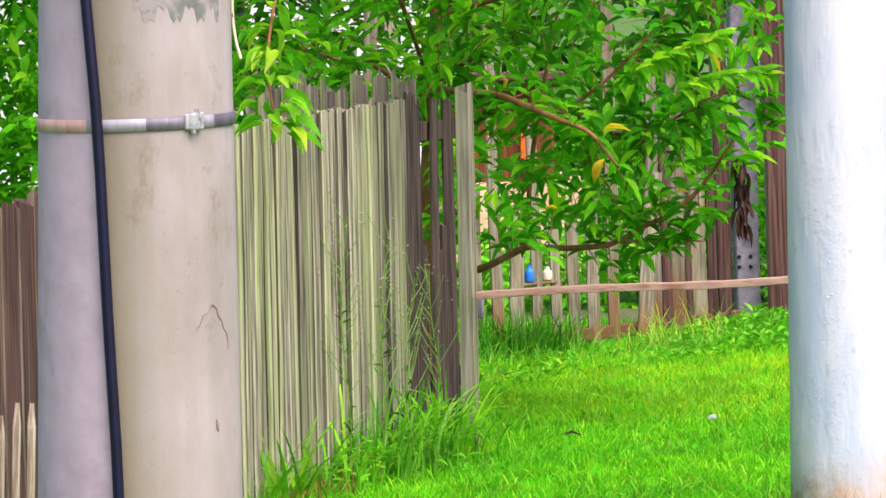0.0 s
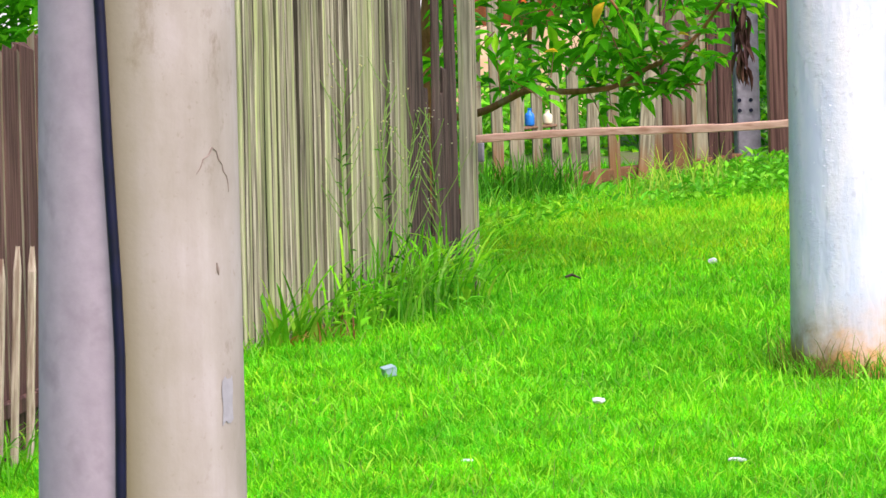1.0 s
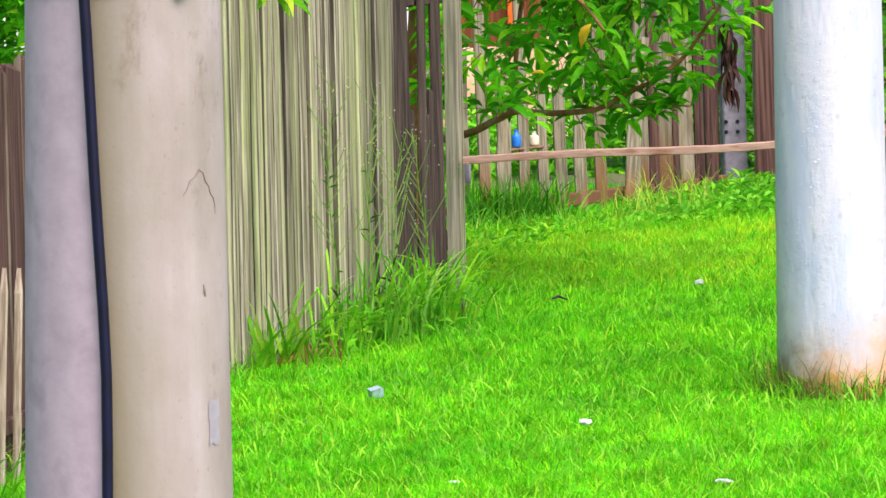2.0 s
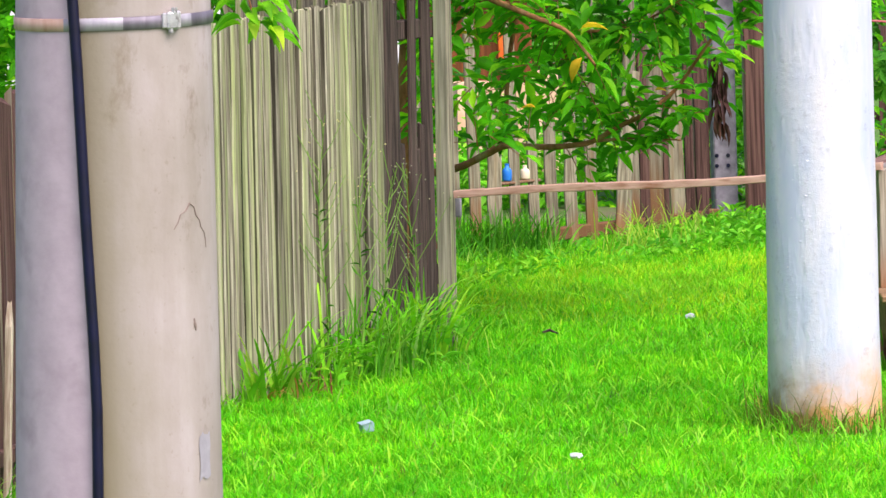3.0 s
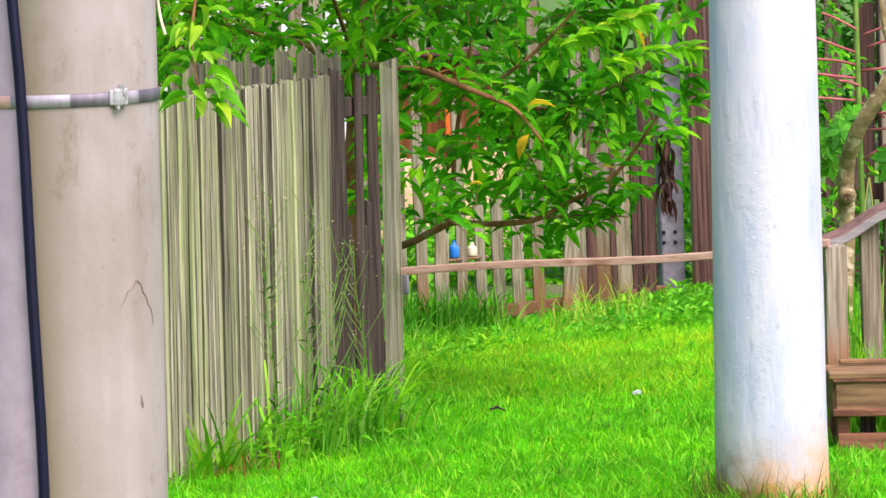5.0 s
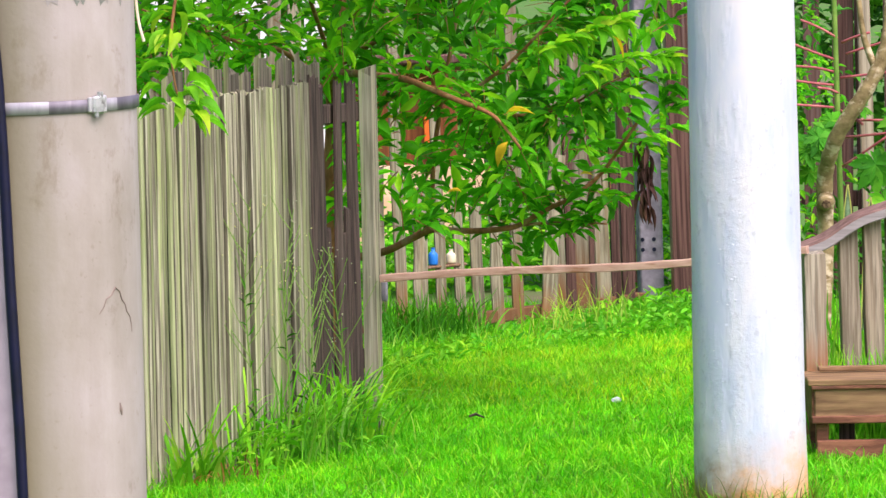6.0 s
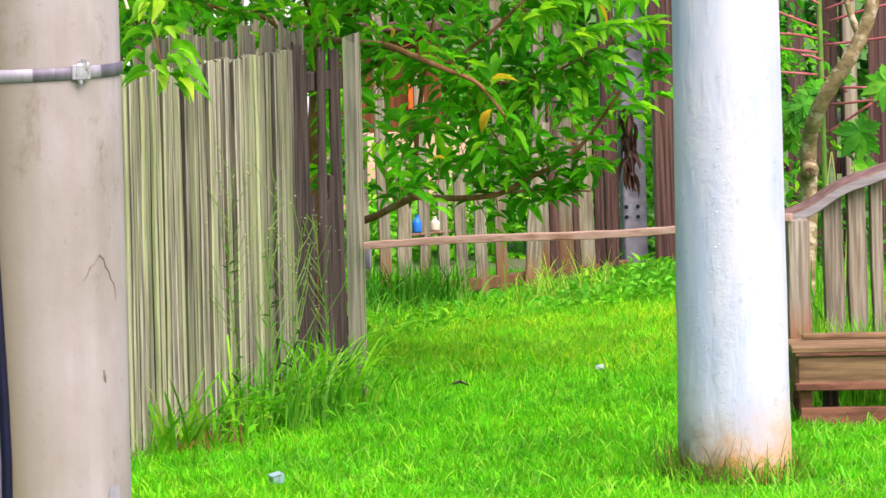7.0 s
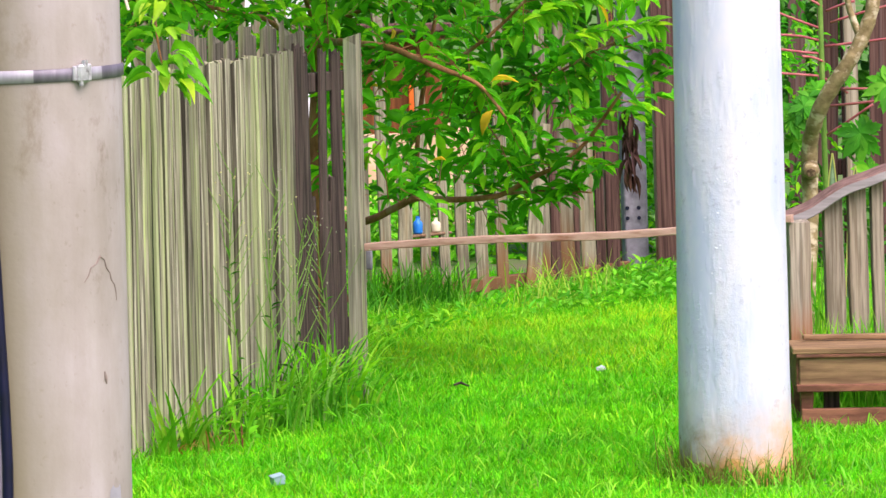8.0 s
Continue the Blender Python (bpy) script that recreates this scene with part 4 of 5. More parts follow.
    from_limb("d", 0.3, 16, (0.1, -0.2, 0.1))
    from_limb("e", 0.4, 14, (0.1, -0.1, 0.1))
    from_limb("f", 0.1, 17, (0.2, -0.1, 0.1))
    from_limb("g", 0.2, 24, (0.4, -0.2, 0.1), tw=(0.08, 0.18))
    from_limb("h", 0.2, 24, (0.1, -0.2, -0.2))
    from_limb("j", 0.2, 34, (-0.1, -0.3, 0.0))
    from_limb("k", 0.1, 9, (0, -0.2, -0.1), tw=(0.06, 0.14))
    # leafy fill between the limbs
    for _ in range(38):
        x, z = rng.uniform(-0.35, 0.72), rng.uniform(0.62, 1.5)
        low = 0.62 + 0.28 * max(0.0, x - 0.35) + (0.25 if x > 0.62 else 0)
        if z < low or (rng.uniform() > 0.3 + 0.9 * (z - 0.6)):
            continue
        starts.append(np.array((x, rng.uniform(16.3, 17.6), z)))
        dirs.append(rng.normal(0, 0.8, 3) + (0.1, -0.3, 0))
        twig.append(rng.uniform(0.1, 0.22))
    for _ in range(75):
        starts.append(np.array((rng.uniform(-0.45, 0.72), rng.uniform(16.3, 17.4), 1.12 + 0.42 * rng.uniform() ** 0.8)))
        dirs.append(rng.normal(0, 0.8, 3) + (0.1, -0.3, 0))
        twig.append(rng.uniform(0.1, 0.2))
    for _ in range(62):
        x = rng.uniform(-0.34, 0.58)
        starts.append(np.array((x, rng.uniform(16.35, 17.2), rng.uniform(0.64 + 0.12 * max(0.0, x - 0.2), 0.98))))
        dirs.append(rng.normal(0, 0.8, 3) + (0.1, -0.1, 0.2))
        twig.append(rng.uniform(0.08, 0.18))
    # unseen upper crown, added above to shade the leaves below
    for _ in range(420):
        starts.append(np.array((rng.uniform(-1.6, 0.25), rng.uniform(14.6, 17.2), rng.uniform(1.66, 2.7))))
        dirs.append(rng.normal(0, 0.8, 3))
        twig.append(rng.uniform(0.14, 0.3))
    for _ in range(36):
        starts.append(np.array((rng.uniform(-0.36, -0.08), rng.uniform(15.95, 16.5), rng.uniform(0.60, 1.02))))
        dirs.append(rng.normal(0, 0.7, 3) + (0.1, -0.2, 0.1))
        twig.append(rng.uniform(0.08, 0.16))
    # more unseen crown, added for the shade it casts
    for _ in range(190):
        starts.append(np.array((rng.uniform(-1.35, 0.85), rng.uniform(15.6, 17.6), rng.uniform(1.62, 2.3))))
        dirs.append(rng.normal(0, 0.8, 3))
        twig.append(rng.uniform(0.1, 0.22))
    for _ in range(34):
        starts.append(np.array((rng.uniform(-1.12, -0.6), rng.uniform(15.3, 16.6), rng.uniform(0.92, 1.2))))
        dirs.append(rng.normal(0, 0.8, 3) + (0, -0.1, 0))
        twig.append(rng.uniform(0.08, 0.18))
    for _ in range(110):
        starts.append(np.array((rng.uniform(-1.25, -0.25), rng.uniform(15.9, 17.6), rng.uniform(1.1, 1.6))))
        dirs.append(rng.normal(0, 0.8, 3) + (0, -0.3, 0))
        twig.append(rng.uniform(0.1, 0.22))
    # thin places in the crown
    keep = [k for k, q in enumerate(starts) if math.hypot(q[0] + 0.088, q[2] - 0.93) > 0.085 and math.hypot(q[0] - 0.04, q[2] - 0.80) > 0.05]
    starts, dirs, twig = [starts[k] for k in keep], [dirs[k] for k in keep], [twig[k] for k in keep]
    ps, ds, ln, wd = sprigs(starts, dirs, twig, 6, 0.092, 0.033, 0.16)
    # bare twigs
    bm = bmesh.new()
    for s, d, t in zip(starts, dirs, twig):
        d = Vector(d).normalized()
        s = Vector(s)
        tube_into(bm, [s, s + d * t * 0.5 - Vector((0, 0, 0.06 * t)), s + d * t - Vector((0, 0, 0.25 * t))], [0.0022, 0.0017, 0.001], 4)
    tagged(part("twig_growth", bm, M["bark"], th), kind="stuff")
    own = set(np.argsort(ps[:, 1])[:200].tolist())
    for i in own:
        place_leaf(Vector(ps[i]), ds[i], ln[i] / 0.1, th)
    rest = np.array([i for i in range(len(ps)) if i not in own])
    v, f = leaves(ps[rest], ds[rest], ln[rest], wd[rest])
    stuff("crown", v, f, M["leaf"], th)
    # young pale leaves that hang over the fence
    n = len(paths["i"])
    for k in range(46):
        i = int(n * 0.57 + (n * 0.42) * (k / 46))
        q = paths["i"][min(i, n - 1)]
        out = Vector((random.gauss(0.15, 0.9), random.gauss(-0.4, 0.5), random.gauss(-0.3, 0.5)))
        place_leaf(q + out.normalized() * random.uniform(0.0, 0.05), out, random.uniform(0.55, 0.95), th, "lime")
    for p, d, s in (((0.160, 16.100, 0.983), (0.9, -0.1, 0.25), 0.9), ((0.166, 16.100, 0.896), (-0.5, -0.1, -0.8), 0.85), ((0.505, 16.100, 1.226), (0.5, -0.1, -0.8), 0.8), ((0.131, 16.200, 1.134), (0.3, 0, 0.9), 0.35),
                    ((0.016, 16.200, 0.732), (-0.8, 0, 0.2), 0.5), ((0.394, 16.100, 0.784), (0.8, 0, 0.3), 0.4), ((-0.158, 16.300, 1.158), (0.3, 0, -0.9), 0.5), ((-0.226, 16.300, 0.969), (0.9, 0, 0.1), 0.45)):
        place_leaf(Vector(p), d, s, th, "yellow", "yellow leaf")
    # bright young shoots at the tip of the outer limb
    shoot = smooth_path([(0.40, 16.18, 1.10), (0.50, 16.16, 1.135), (0.60, 16.15, 1.15), (0.69, 16.14, 1.148)], 8)
    part("branch", tube(shoot, [0.003 - 0.00008 * k for k in range(len(shoot))], 6), M["stem"], th, "green young shoot", smooth=True)
    for k in range(34):
        q = shoot[min(k * len(shoot) // 34, len(shoot) - 1)]
        place_leaf(q, (0.8, random.gauss(-0.2, 0.4), (1 if k % 2 else -1) * random.uniform(0.1, 0.7)), random.uniform(0.55, 0.9), th, "lime")
    upper = smooth_path([(0.26, 16.25, 1.16), (0.36, 16.22, 1.21), (0.46, 16.20, 1.245), (0.55, 16.18, 1.27)], 8)
    part("branch", tube(upper, [0.003 - 0.00008 * k for k in range(len(upper))], 6), M["stem"], th, "green young shoot", smooth=True)
    for k in range(40):
        q = upper[min(k * len(upper) // 40, len(upper) - 1)]
        place_leaf(q, (0.6, random.gauss(-0.2, 0.4), (1 if k % 2 else -1) * random.uniform(0.1, 0.8)), random.uniform(0.6, 0.95), th, "lime")
    for k in range(14):
        q = Vector((random.uniform(0.66, 0.73), 16.2, random.uniform(0.95, 1.07)))
        place_leaf(q, (random.gauss(0.3, 0.6), -0.3, random.gauss(0.4, 0.6)), random.uniform(0.6, 0.9), th)
    # withered leaves hanging from a limb
    k = 64
    top = np.array((0.607, 16.350, 0.888))
    p = top + np.stack([rng.normal(0, 0.008, k), rng.normal(0, 0.02, k), -rng.uniform(0, 0.22, k)], 1)
    d = np.stack([rng.normal(0.05, 0.24, k), rng.normal(0, 0.3, k), -rng.uniform(0.6, 1.2, k)], 1)
    v, f = leaves(p, d, rng.uniform(0.05, 0.10, k), rng.uniform(0.009, 0.018, k))
    stuff("withered_leaves", v, f, M["dead"], th, "dried brown hanging leaves")


def side_tree():
    th = thing("side_tree", (-1.9, 14.2, 0), "leafy green tree behind the board fence", "tree")
    path, rr = limb([(-1.95, 14.2, -0.05), (-1.9, 14.2, 0.6), (-1.78, 14.1, 1.1), (-1.62, 13.9, 1.6), (-1.6, 13.8, 2.2)], 0.05, 0.02)
    part("trunk", tube(path, rr, 9, 0.15), M["bark"], th, smooth=True)
    path, rr = limb([(-1.78, 14.1, 1.1), (-1.6, 13.6, 1.25), (-1.45, 13.3, 1.45), (-1.3, 13.2, 1.6)], 0.02, 0.006)
    part("branch", tube(path, rr, 8, 0.15), M["bark"], th, smooth=True)
    n = 1700
    st = np.stack([rng.uniform(-2.1, -1.2, n), rng.uniform(13.2, 14.6, n), rng.uniform(0.75, 2.3, n)], 1)
    ps, ds, ln, wd = sprigs(st, rng.normal(0, 0.8, (n, 3)) + (0, -0.3, 0), rng.uniform(0.1, 0.22, n), 6, 0.068, 0.027)
    v, f = leaves(ps, ds, ln, wd)
    stuff("crown", v, f, M["leaf"], th)


def stub_tree():
    """Leaning trunk with a sawn stub beside the railing."""
    base = Vector((1.195, 16.600, 0.069))
    th = thing("leaning_tree", (base.x, base.y, 0), "slender mottled tree trunk with a sawn-off stub", "tree")
    pts = [(base.x - 0.005, 16.6, -0.05), (base.x, 16.6, 0.25), (1.203, 16.600, 0.405), (1.209, 16.600, 0.581), (1.205, 16.580, 0.684), (1.207, 16.550, 0.760), (1.217, 16.500, 0.817), (1.240, 16.450, 0.883), (1.277, 16.420, 0.948), (1.319, 16.400, 1.013), (1.361, 16.400, 1.082), (1.390, 16.400, 1.151), (1.407, 16.400, 1.220), (1.424, 16.450, 1.366), (1.446, 16.500, 1.585)]
    path = smooth_path(pts, 4)
    n = len(path)
    rr = [0.029 - 0.008 * i / n + 0.0015 * math.sin(i * 1.9) for i in range(n)]
    part("trunk", tube(path, rr, 14, 0.10), M["trunk"], th, smooth=True)
    q = Vector((1.207, 16.560, 0.667))
    bm = tube([q + Vector((0, -0.005, 0)), q + Vector((-0.001, -0.034, -0.006)), q + Vector((-0.001, -0.044, -0.009))], [0.03, 0.027, 0.021], 14, 0.15)
    stub = part("stub", bm, M["trunk"], th, smooth=True)
    bm = tube([q + Vector((-0.001, -0.043, -0.009)), q + Vector((-0.001, -0.0465, -0.010))], [0.017, 0.014], 12, 0.2)
    part("cut_face", bm, M["heartwood"], stub)
    path, rr = limb([(1.376, 16.400, 1.065), (1.344, 16.400, 1.148), (1.323, 16.400, 1.222), (1.306, 16.400, 1.368)], 0.013, 0.008)
    part("branch", tube(path, rr, 8, 0.1), M["trunk"], th, smooth=True)


def castor_plant():
    th = thing("castor_plant", (1.434, 19.0, 0), "tall plant with red stalks and lobed leaves", "plant")
    x = 1.434
    path, rr = limb([(x + 0.02, 19, -0.03), (x + 0.01, 19, 0.4), (x, 19, 0.9), (x - 0.01, 19, 1.4), (x - 0.02, 19, 1.9)], 0.012, 0.009)
    part("stem", tube(path, rr, 8), M["stem"], th, smooth=True)
    def stalk(a, b):
        a, b = Vector(a), Vector(b)
        mid = (a + b) / 2 + Vector((0, 0, random.uniform(-0.004, 0.007)))
        part("leaf_stalk", tube(smooth_path([a, mid, b], 3), [0.005] * 7, 6), M["petiole"], th, "red leaf stalk", smooth=True)
    for a, b in (((1.425, 19.000, 1.074), (1.262, 18.920, 1.137)), ((1.425, 19.000, 1.027), (1.271, 18.920, 1.053)), ((1.420, 19.000, 0.978), (1.275, 18.920, 0.998)), ((1.419, 19.000, 0.894), (1.270, 18.920, 0.909)), ((1.452, 19.000, 1.137), (1.551, 18.920, 1.174)),
                               ((1.446, 19.000, 1.005), (1.714, 18.920, 1.036)), ((1.441, 19.000, 0.946), (1.355, 18.920, 0.971)), ((1.444, 19.000, 0.840), (1.617, 18.920, 0.844)), ((1.447, 19.000, 0.781), (1.648, 18.920, 0.801)), ((1.446, 19.000, 0.670), (1.616, 18.920, 0.787)), ((1.444, 19.000, 0.883), (1.522, 18.920, 0.831)), ((1.437, 19.000, 1.154), (1.295, 18.920, 1.225)), ((1.468, 19.000, 1.094), (1.695, 18.920, 1.159))):
        stalk(a, b)
    def palm(c, r, face, k=7):
        c = np.array(c)
        face = np.array(face, float)
        face /= np.linalg.norm(face)
        a = np.cross(face, (0, 0, 1.0))
        a /= np.linalg.norm(a)
        b = np.cross(a, face)
        th0 = np.radians(np.linspace(-150, 150, k) + rng.normal(0, 6, k)) - np.pi / 2 + rng.uniform(-0.7, 0.7)
        d = np.cos(th0)[:, None] * a + np.sin(th0)[:, None] * b + face * rng.uniform(-0.5, 0.1, (k, 1))
        ln = r * (0.65 + 0.35 * np.cos(np.linspace(-1.4, 1.4, k)))
        sets = []
        for dd, l in zip(d, ln):
            y = np.cross(face, dd)
            for at, turn, part_len, wide in ((0.0, 0.0, 1.0, 0.46), (0.25, 0.65, 0.55, 0.42), (0.25, -0.65, 0.55, 0.42), (0.55, 0.6, 0.34, 0.42), (0.55, -0.6, 0.34, 0.42)):
                e = dd * np.cos(turn) + y * np.sin(turn)
                s = np.cross(face, e)
                t = LEAF_V * (l * part_len, l * part_len * wide, l * part_len * 0.7)
                sets.append((c + dd * l * at + t[:, :1] * e + t[:, 1:2] * s + t[:, 2:] * face - face * 0.25 * l * at ** 2, LEAF_F))
        v, f = joined(sets)
        stuff("lobed_leaf", v, f, M["castor"], th, kind="")
    for c, r, face in (((1.302, 18.800, 0.776), 0.10, (-0.1, -1, 0.9)), ((1.369, 18.800, 0.823), 0.09, (0.2, -1, 1.2)),
                               ((1.500, 18.900, 0.895), 0.08, (0.1, -1, 1.4)), ((1.650, 18.650, 0.868), 0.14, (0.1, -1, 0.5)), ((1.345, 18.750, 0.790), 0.09, (0.3, -1, 0.9)), ((1.300, 18.750, 0.745), 0.09, (-0.4, -1, 0.8)), ((1.400, 18.850, 0.850), 0.08, (0.2, -1, 0.9)),
                               ((1.548, 18.700, 0.690), 0.13, (0.1, -1, 0.3)), ((1.584, 18.700, 0.555), 0.09, (0.3, -1, 0.3)), ((1.311, 18.800, 0.660), 0.07, (0.1, -1, 0.2))):
        palm(c, r * 0.9, face)


def sword_plant():
    """Stiff upright leaves with yellow margins beside the leaning tree."""
    th = thing("sword_plant", (1.33, 16.9, 0), "stiff upright grey-green leaves with yellow margins", "plant")
    for x, top, w, lean in ((1.300, 0.70, 0.034, 0.01), (1.350, 0.66, 0.036, 0.03), (1.325, 0.56, 0.03, -0.02)):
        y = 16.9 + random.uniform(-0.05, 0.05)
        body, rims = bmesh.new(), bmesh.new()
        rows = []
        for k in range(10):
            f = k / 9
            hw = w / 2 * (0.75 + 0.5 * f) * (1 - f ** 6) + 0.001
            c = Vector((x + lean * f, y, -0.02 + (top + 0.02) * f))
            rows.append([c + Vector((-hw, 0, 0)), c + Vector((0, 0.006, 0)), c + Vector((hw, 0, 0)), c + Vector((0, 0.002, 0))])
        vs = [[body.verts.new(p) for p in r] for r in rows]
        for r0, r1 in zip(vs, vs[1:]):
            for k in range(4):
                body.faces.new((r0[k], r0[(k + 1) % 4], r1[(k + 1) % 4], r1[k]))
        blade = part("leaf", body, M["sword"], th, smooth=True)
        for e in (0, 2):
            tube_into(rims, [r[e] for r in rows], [0.0022] * 10, 5)
        part("margin", rims, M["sword_edge"], blade, "yellow margin")


sword_plant()
garden_tree()
side_tree()
stub_tree()
castor_plant()


# ---- background ----
def hedge(name, label, x, y, z, n, size, material="hedge"):
    st = np.stack([rng.uniform(*x, n), rng.uniform(*y, n), rng.uniform(*z, n) ** 1.0], 1)
    ps, ds, ln, wd = sprigs(st, rng.normal(0, 0.8, (n, 3)) + (0, -0.4, 0.2), rng.uniform(0.1, 0.25, n), 6, size, size * 0.42)
    ps[:, 2] = np.maximum(ps[:, 2], 0.01)
    v, f = leaves(ps, ds, ln, wd)
    stuff(name, v, f, M[material], None, label, "hedge")


hedge("hedge", "low leafy hedge behind the old fence", (-1.2, 0.22), (22.0, 23.0), (0.0, 0.33), 420, 0.08, "weed")
hedge("hedge", "green leafy hedge behind the old fence", (0.2, 1.35), (22.3, 23.4), (0.0, 0.8), 420, 0.09, "leaf")
hedge("hedge", "green bushes beside the tall board fence", (0.85, 3.2), (21.0, 21.8), (0.0, 0.3), 260, 0.07)
hedge("shrub", "leafy shrub against the tall board fence", (1.30, 1.52), (20.6, 21.4), (0.0, 1.3), 75, 0.06)
hedge("climber", "leafy green climber before the tall board fence", (1.27, 1.42), (19.4, 19.8), (0.35, 1.35), 55, 0.05, "leaf")
hedge("hedge", "tall leafy hedge behind the picket fence", (-1.9, -0.42), (20.2, 21.4), (0.25, 2.1), 900, 0.09)
hedge("hedge", "tall dark hedge in the distance", (-6.0, 6.0), (34.0, 37.0), (0.0, 3.0), 2200, 0.22)


def shed():
    x0, x1, y = -0.62, 0.14, 25.0
    th = thing("shed", ((x0 + x1) / 2, y, 0), "peach and orange-brown garden shed behind the hedge", "shed")
    c, w = (x0 + x1) / 2, x1 - x0
    part("base_wall", box(pose(c, y + 0.6, 0.225), (w, 1.2, 0.46), 0.01), M["peach"], th, "peach plastered base wall")
    part("upper_wall", box(pose(-0.30, y + 0.6, 0.68), (0.62, 1.17, 0.50), 0.01), M["terracotta"], th, "orange-brown boarded wall")
    part("roof", box(pose(-0.30, y + 0.6, 0.945, -2.5), (0.72, 1.5, 0.05), 0.01), M["brown"], th)
    part("orange_board", box(pose(-0.133, y - 0.02, 0.615), (0.046, 0.03, 0.22), 0.004), M["orange"], th, "bright orange board on the wall")


def house():
    x0, x1, y = -4.2, -0.75, 29.0
    th = thing("house", ((x0 + x1) / 2, y, 0), "white plastered house behind trees", "house")
    c, w = (x0 + x1) / 2, x1 - x0
    part("wall", box(pose(c, y + 2, 1.35), (w, 4, 2.72), 0.01), M["white_wall"], th)
    bm = bmesh.new()
    v = [bm.verts.new(p) for p in ((x0 - 0.4, y - 0.5, 2.65), (x1 + 0.4, y - 0.5, 2.65), (x1 + 0.4, y + 4.5, 2.65), (x0 - 0.4, y + 4.5, 2.65), (x0 - 0.4, y + 2, 3.8), (x1 + 0.4, y + 2, 3.8))]
    for q in ((0, 1, 5, 4), (2, 3, 4, 5), (0, 4, 3), (1, 2, 5), (0, 3, 2, 1)):
        bm.faces.new([v[i] for i in q])
    part("roof", bm, M["roof"], th)
    win = part("window", box(pose(c + 0.3, y - 0.01, 1.5), (1.0, 0.08, 1.0), 0.01), M["white_wall"], th)
    part("pane", box(pose(c + 0.3, y - 0.052, 1.5), (0.86, 0.012, 0.86)), M["glass"], win)


shed()
house()


def bottle(name, u, r, h, material, label):
    p = Vector(u)
    th = thing(name, p, label, "bottle")
    prof = [(0.0, r * 0.9), (0.1, r), (0.62, r), (0.74, r * 0.85), (0.84, r * 0.42), (1.0, r * 0.40)]
    part("body", tube([p + Vector((0, 0, h * a)) for a, _ in prof], [b for _, b in prof], 14), M[material], th, smooth=True)
    part("cap", tube([p + Vector((0, 0, h * 1.0)), p + Vector((0, 0, h * 1.08))], [r * 0.46] * 2, 12), M[material], th)


bottle("blue_bottle", (-0.096, back_line(-0.096) + 0.035, 0.295), 0.019, 0.062, "blue", "small bright blue plastic bottle on the fence rail")
bottle("cream_bottle", (-0.027, back_line(-0.027) + 0.035, 0.295), 0.019, 0.050, "cream", "small cream plastic bottle on the fence rail")


# ---- litter ----
def scrap(loc, size, material, label, name="paper_scrap"):
    bm = bmesh.new()
    bmesh.ops.create_icosphere(bm, subdivisions=2, radius=1.0)
    seed = Vector((loc[0] * 31, loc[1] * 17, 3))
    for v in bm.verts:
        k = 1 + 0.55 * noise.noise(v.co * 2.3 + seed)
        v.co = Vector((v.co.x * size[0] * k, v.co.y * size[1] * k, (v.co.z + 0.7) * size[2] * k)) + Vector((loc[0], loc[1], 0.022))
    th = thing(name, (loc[0], loc[1], 0), label, "litter", "litter on the lawn")
    part("crumple", bm, M[material], th)


scrap((0.510, 16.509, 0.000), (0.016, 0.014, 0.009), "paper", "crumpled white paper scrap on the lawn")
scrap((0.101, 12.621, 0.000), (0.016, 0.012, 0.008), "paper", "crumpled white paper scrap on the lawn")
scrap((0.402, 11.444, 0.000), (0.024, 0.010, 0.005), "paper", "torn white paper strip on the lawn")
scrap((-0.212, 11.507, 0.000), (0.014, 0.008, 0.004), "paper", "crumpled white paper scrap on the lawn")


def carton():
    x, y, z = (-0.446, 13.283, 0.000)
    th = thing("small_carton", (x, y, 0), "small pale blue carton lying on the lawn", "litter", "litter on the lawn")
    part("body", box(pose(x, y, 0.036, 4, -6, 24), (0.034, 0.028, 0.024), 0.002), M["cup"], th)
    part("flap", box(pose(x - 0.004, y - 0.006, 0.049, 8, -12, 24), (0.034, 0.028, 0.002)), M["cup"], th)


carton()
def stick():
    x, y, z = (0.049, 15.962, -0.000)
    th = thing("twig", (x, y, 0), "dark broken twig lying in the grass", "twig")
    part("wood", tube([(x - 0.022, y, 0.034), (x, y + 0.01, 0.04), (x + 0.026, y - 0.01, 0.03)], [0.004, 0.005, 0.0025], 6, 0.2), M["dark"], th)


stick()


# ---- grass and weeds ----
def clump(x, y, s=1.0):
    return np.array([noise.noise(Vector((a * s, b * s, 0.3))) for a, b in zip(x, y)])


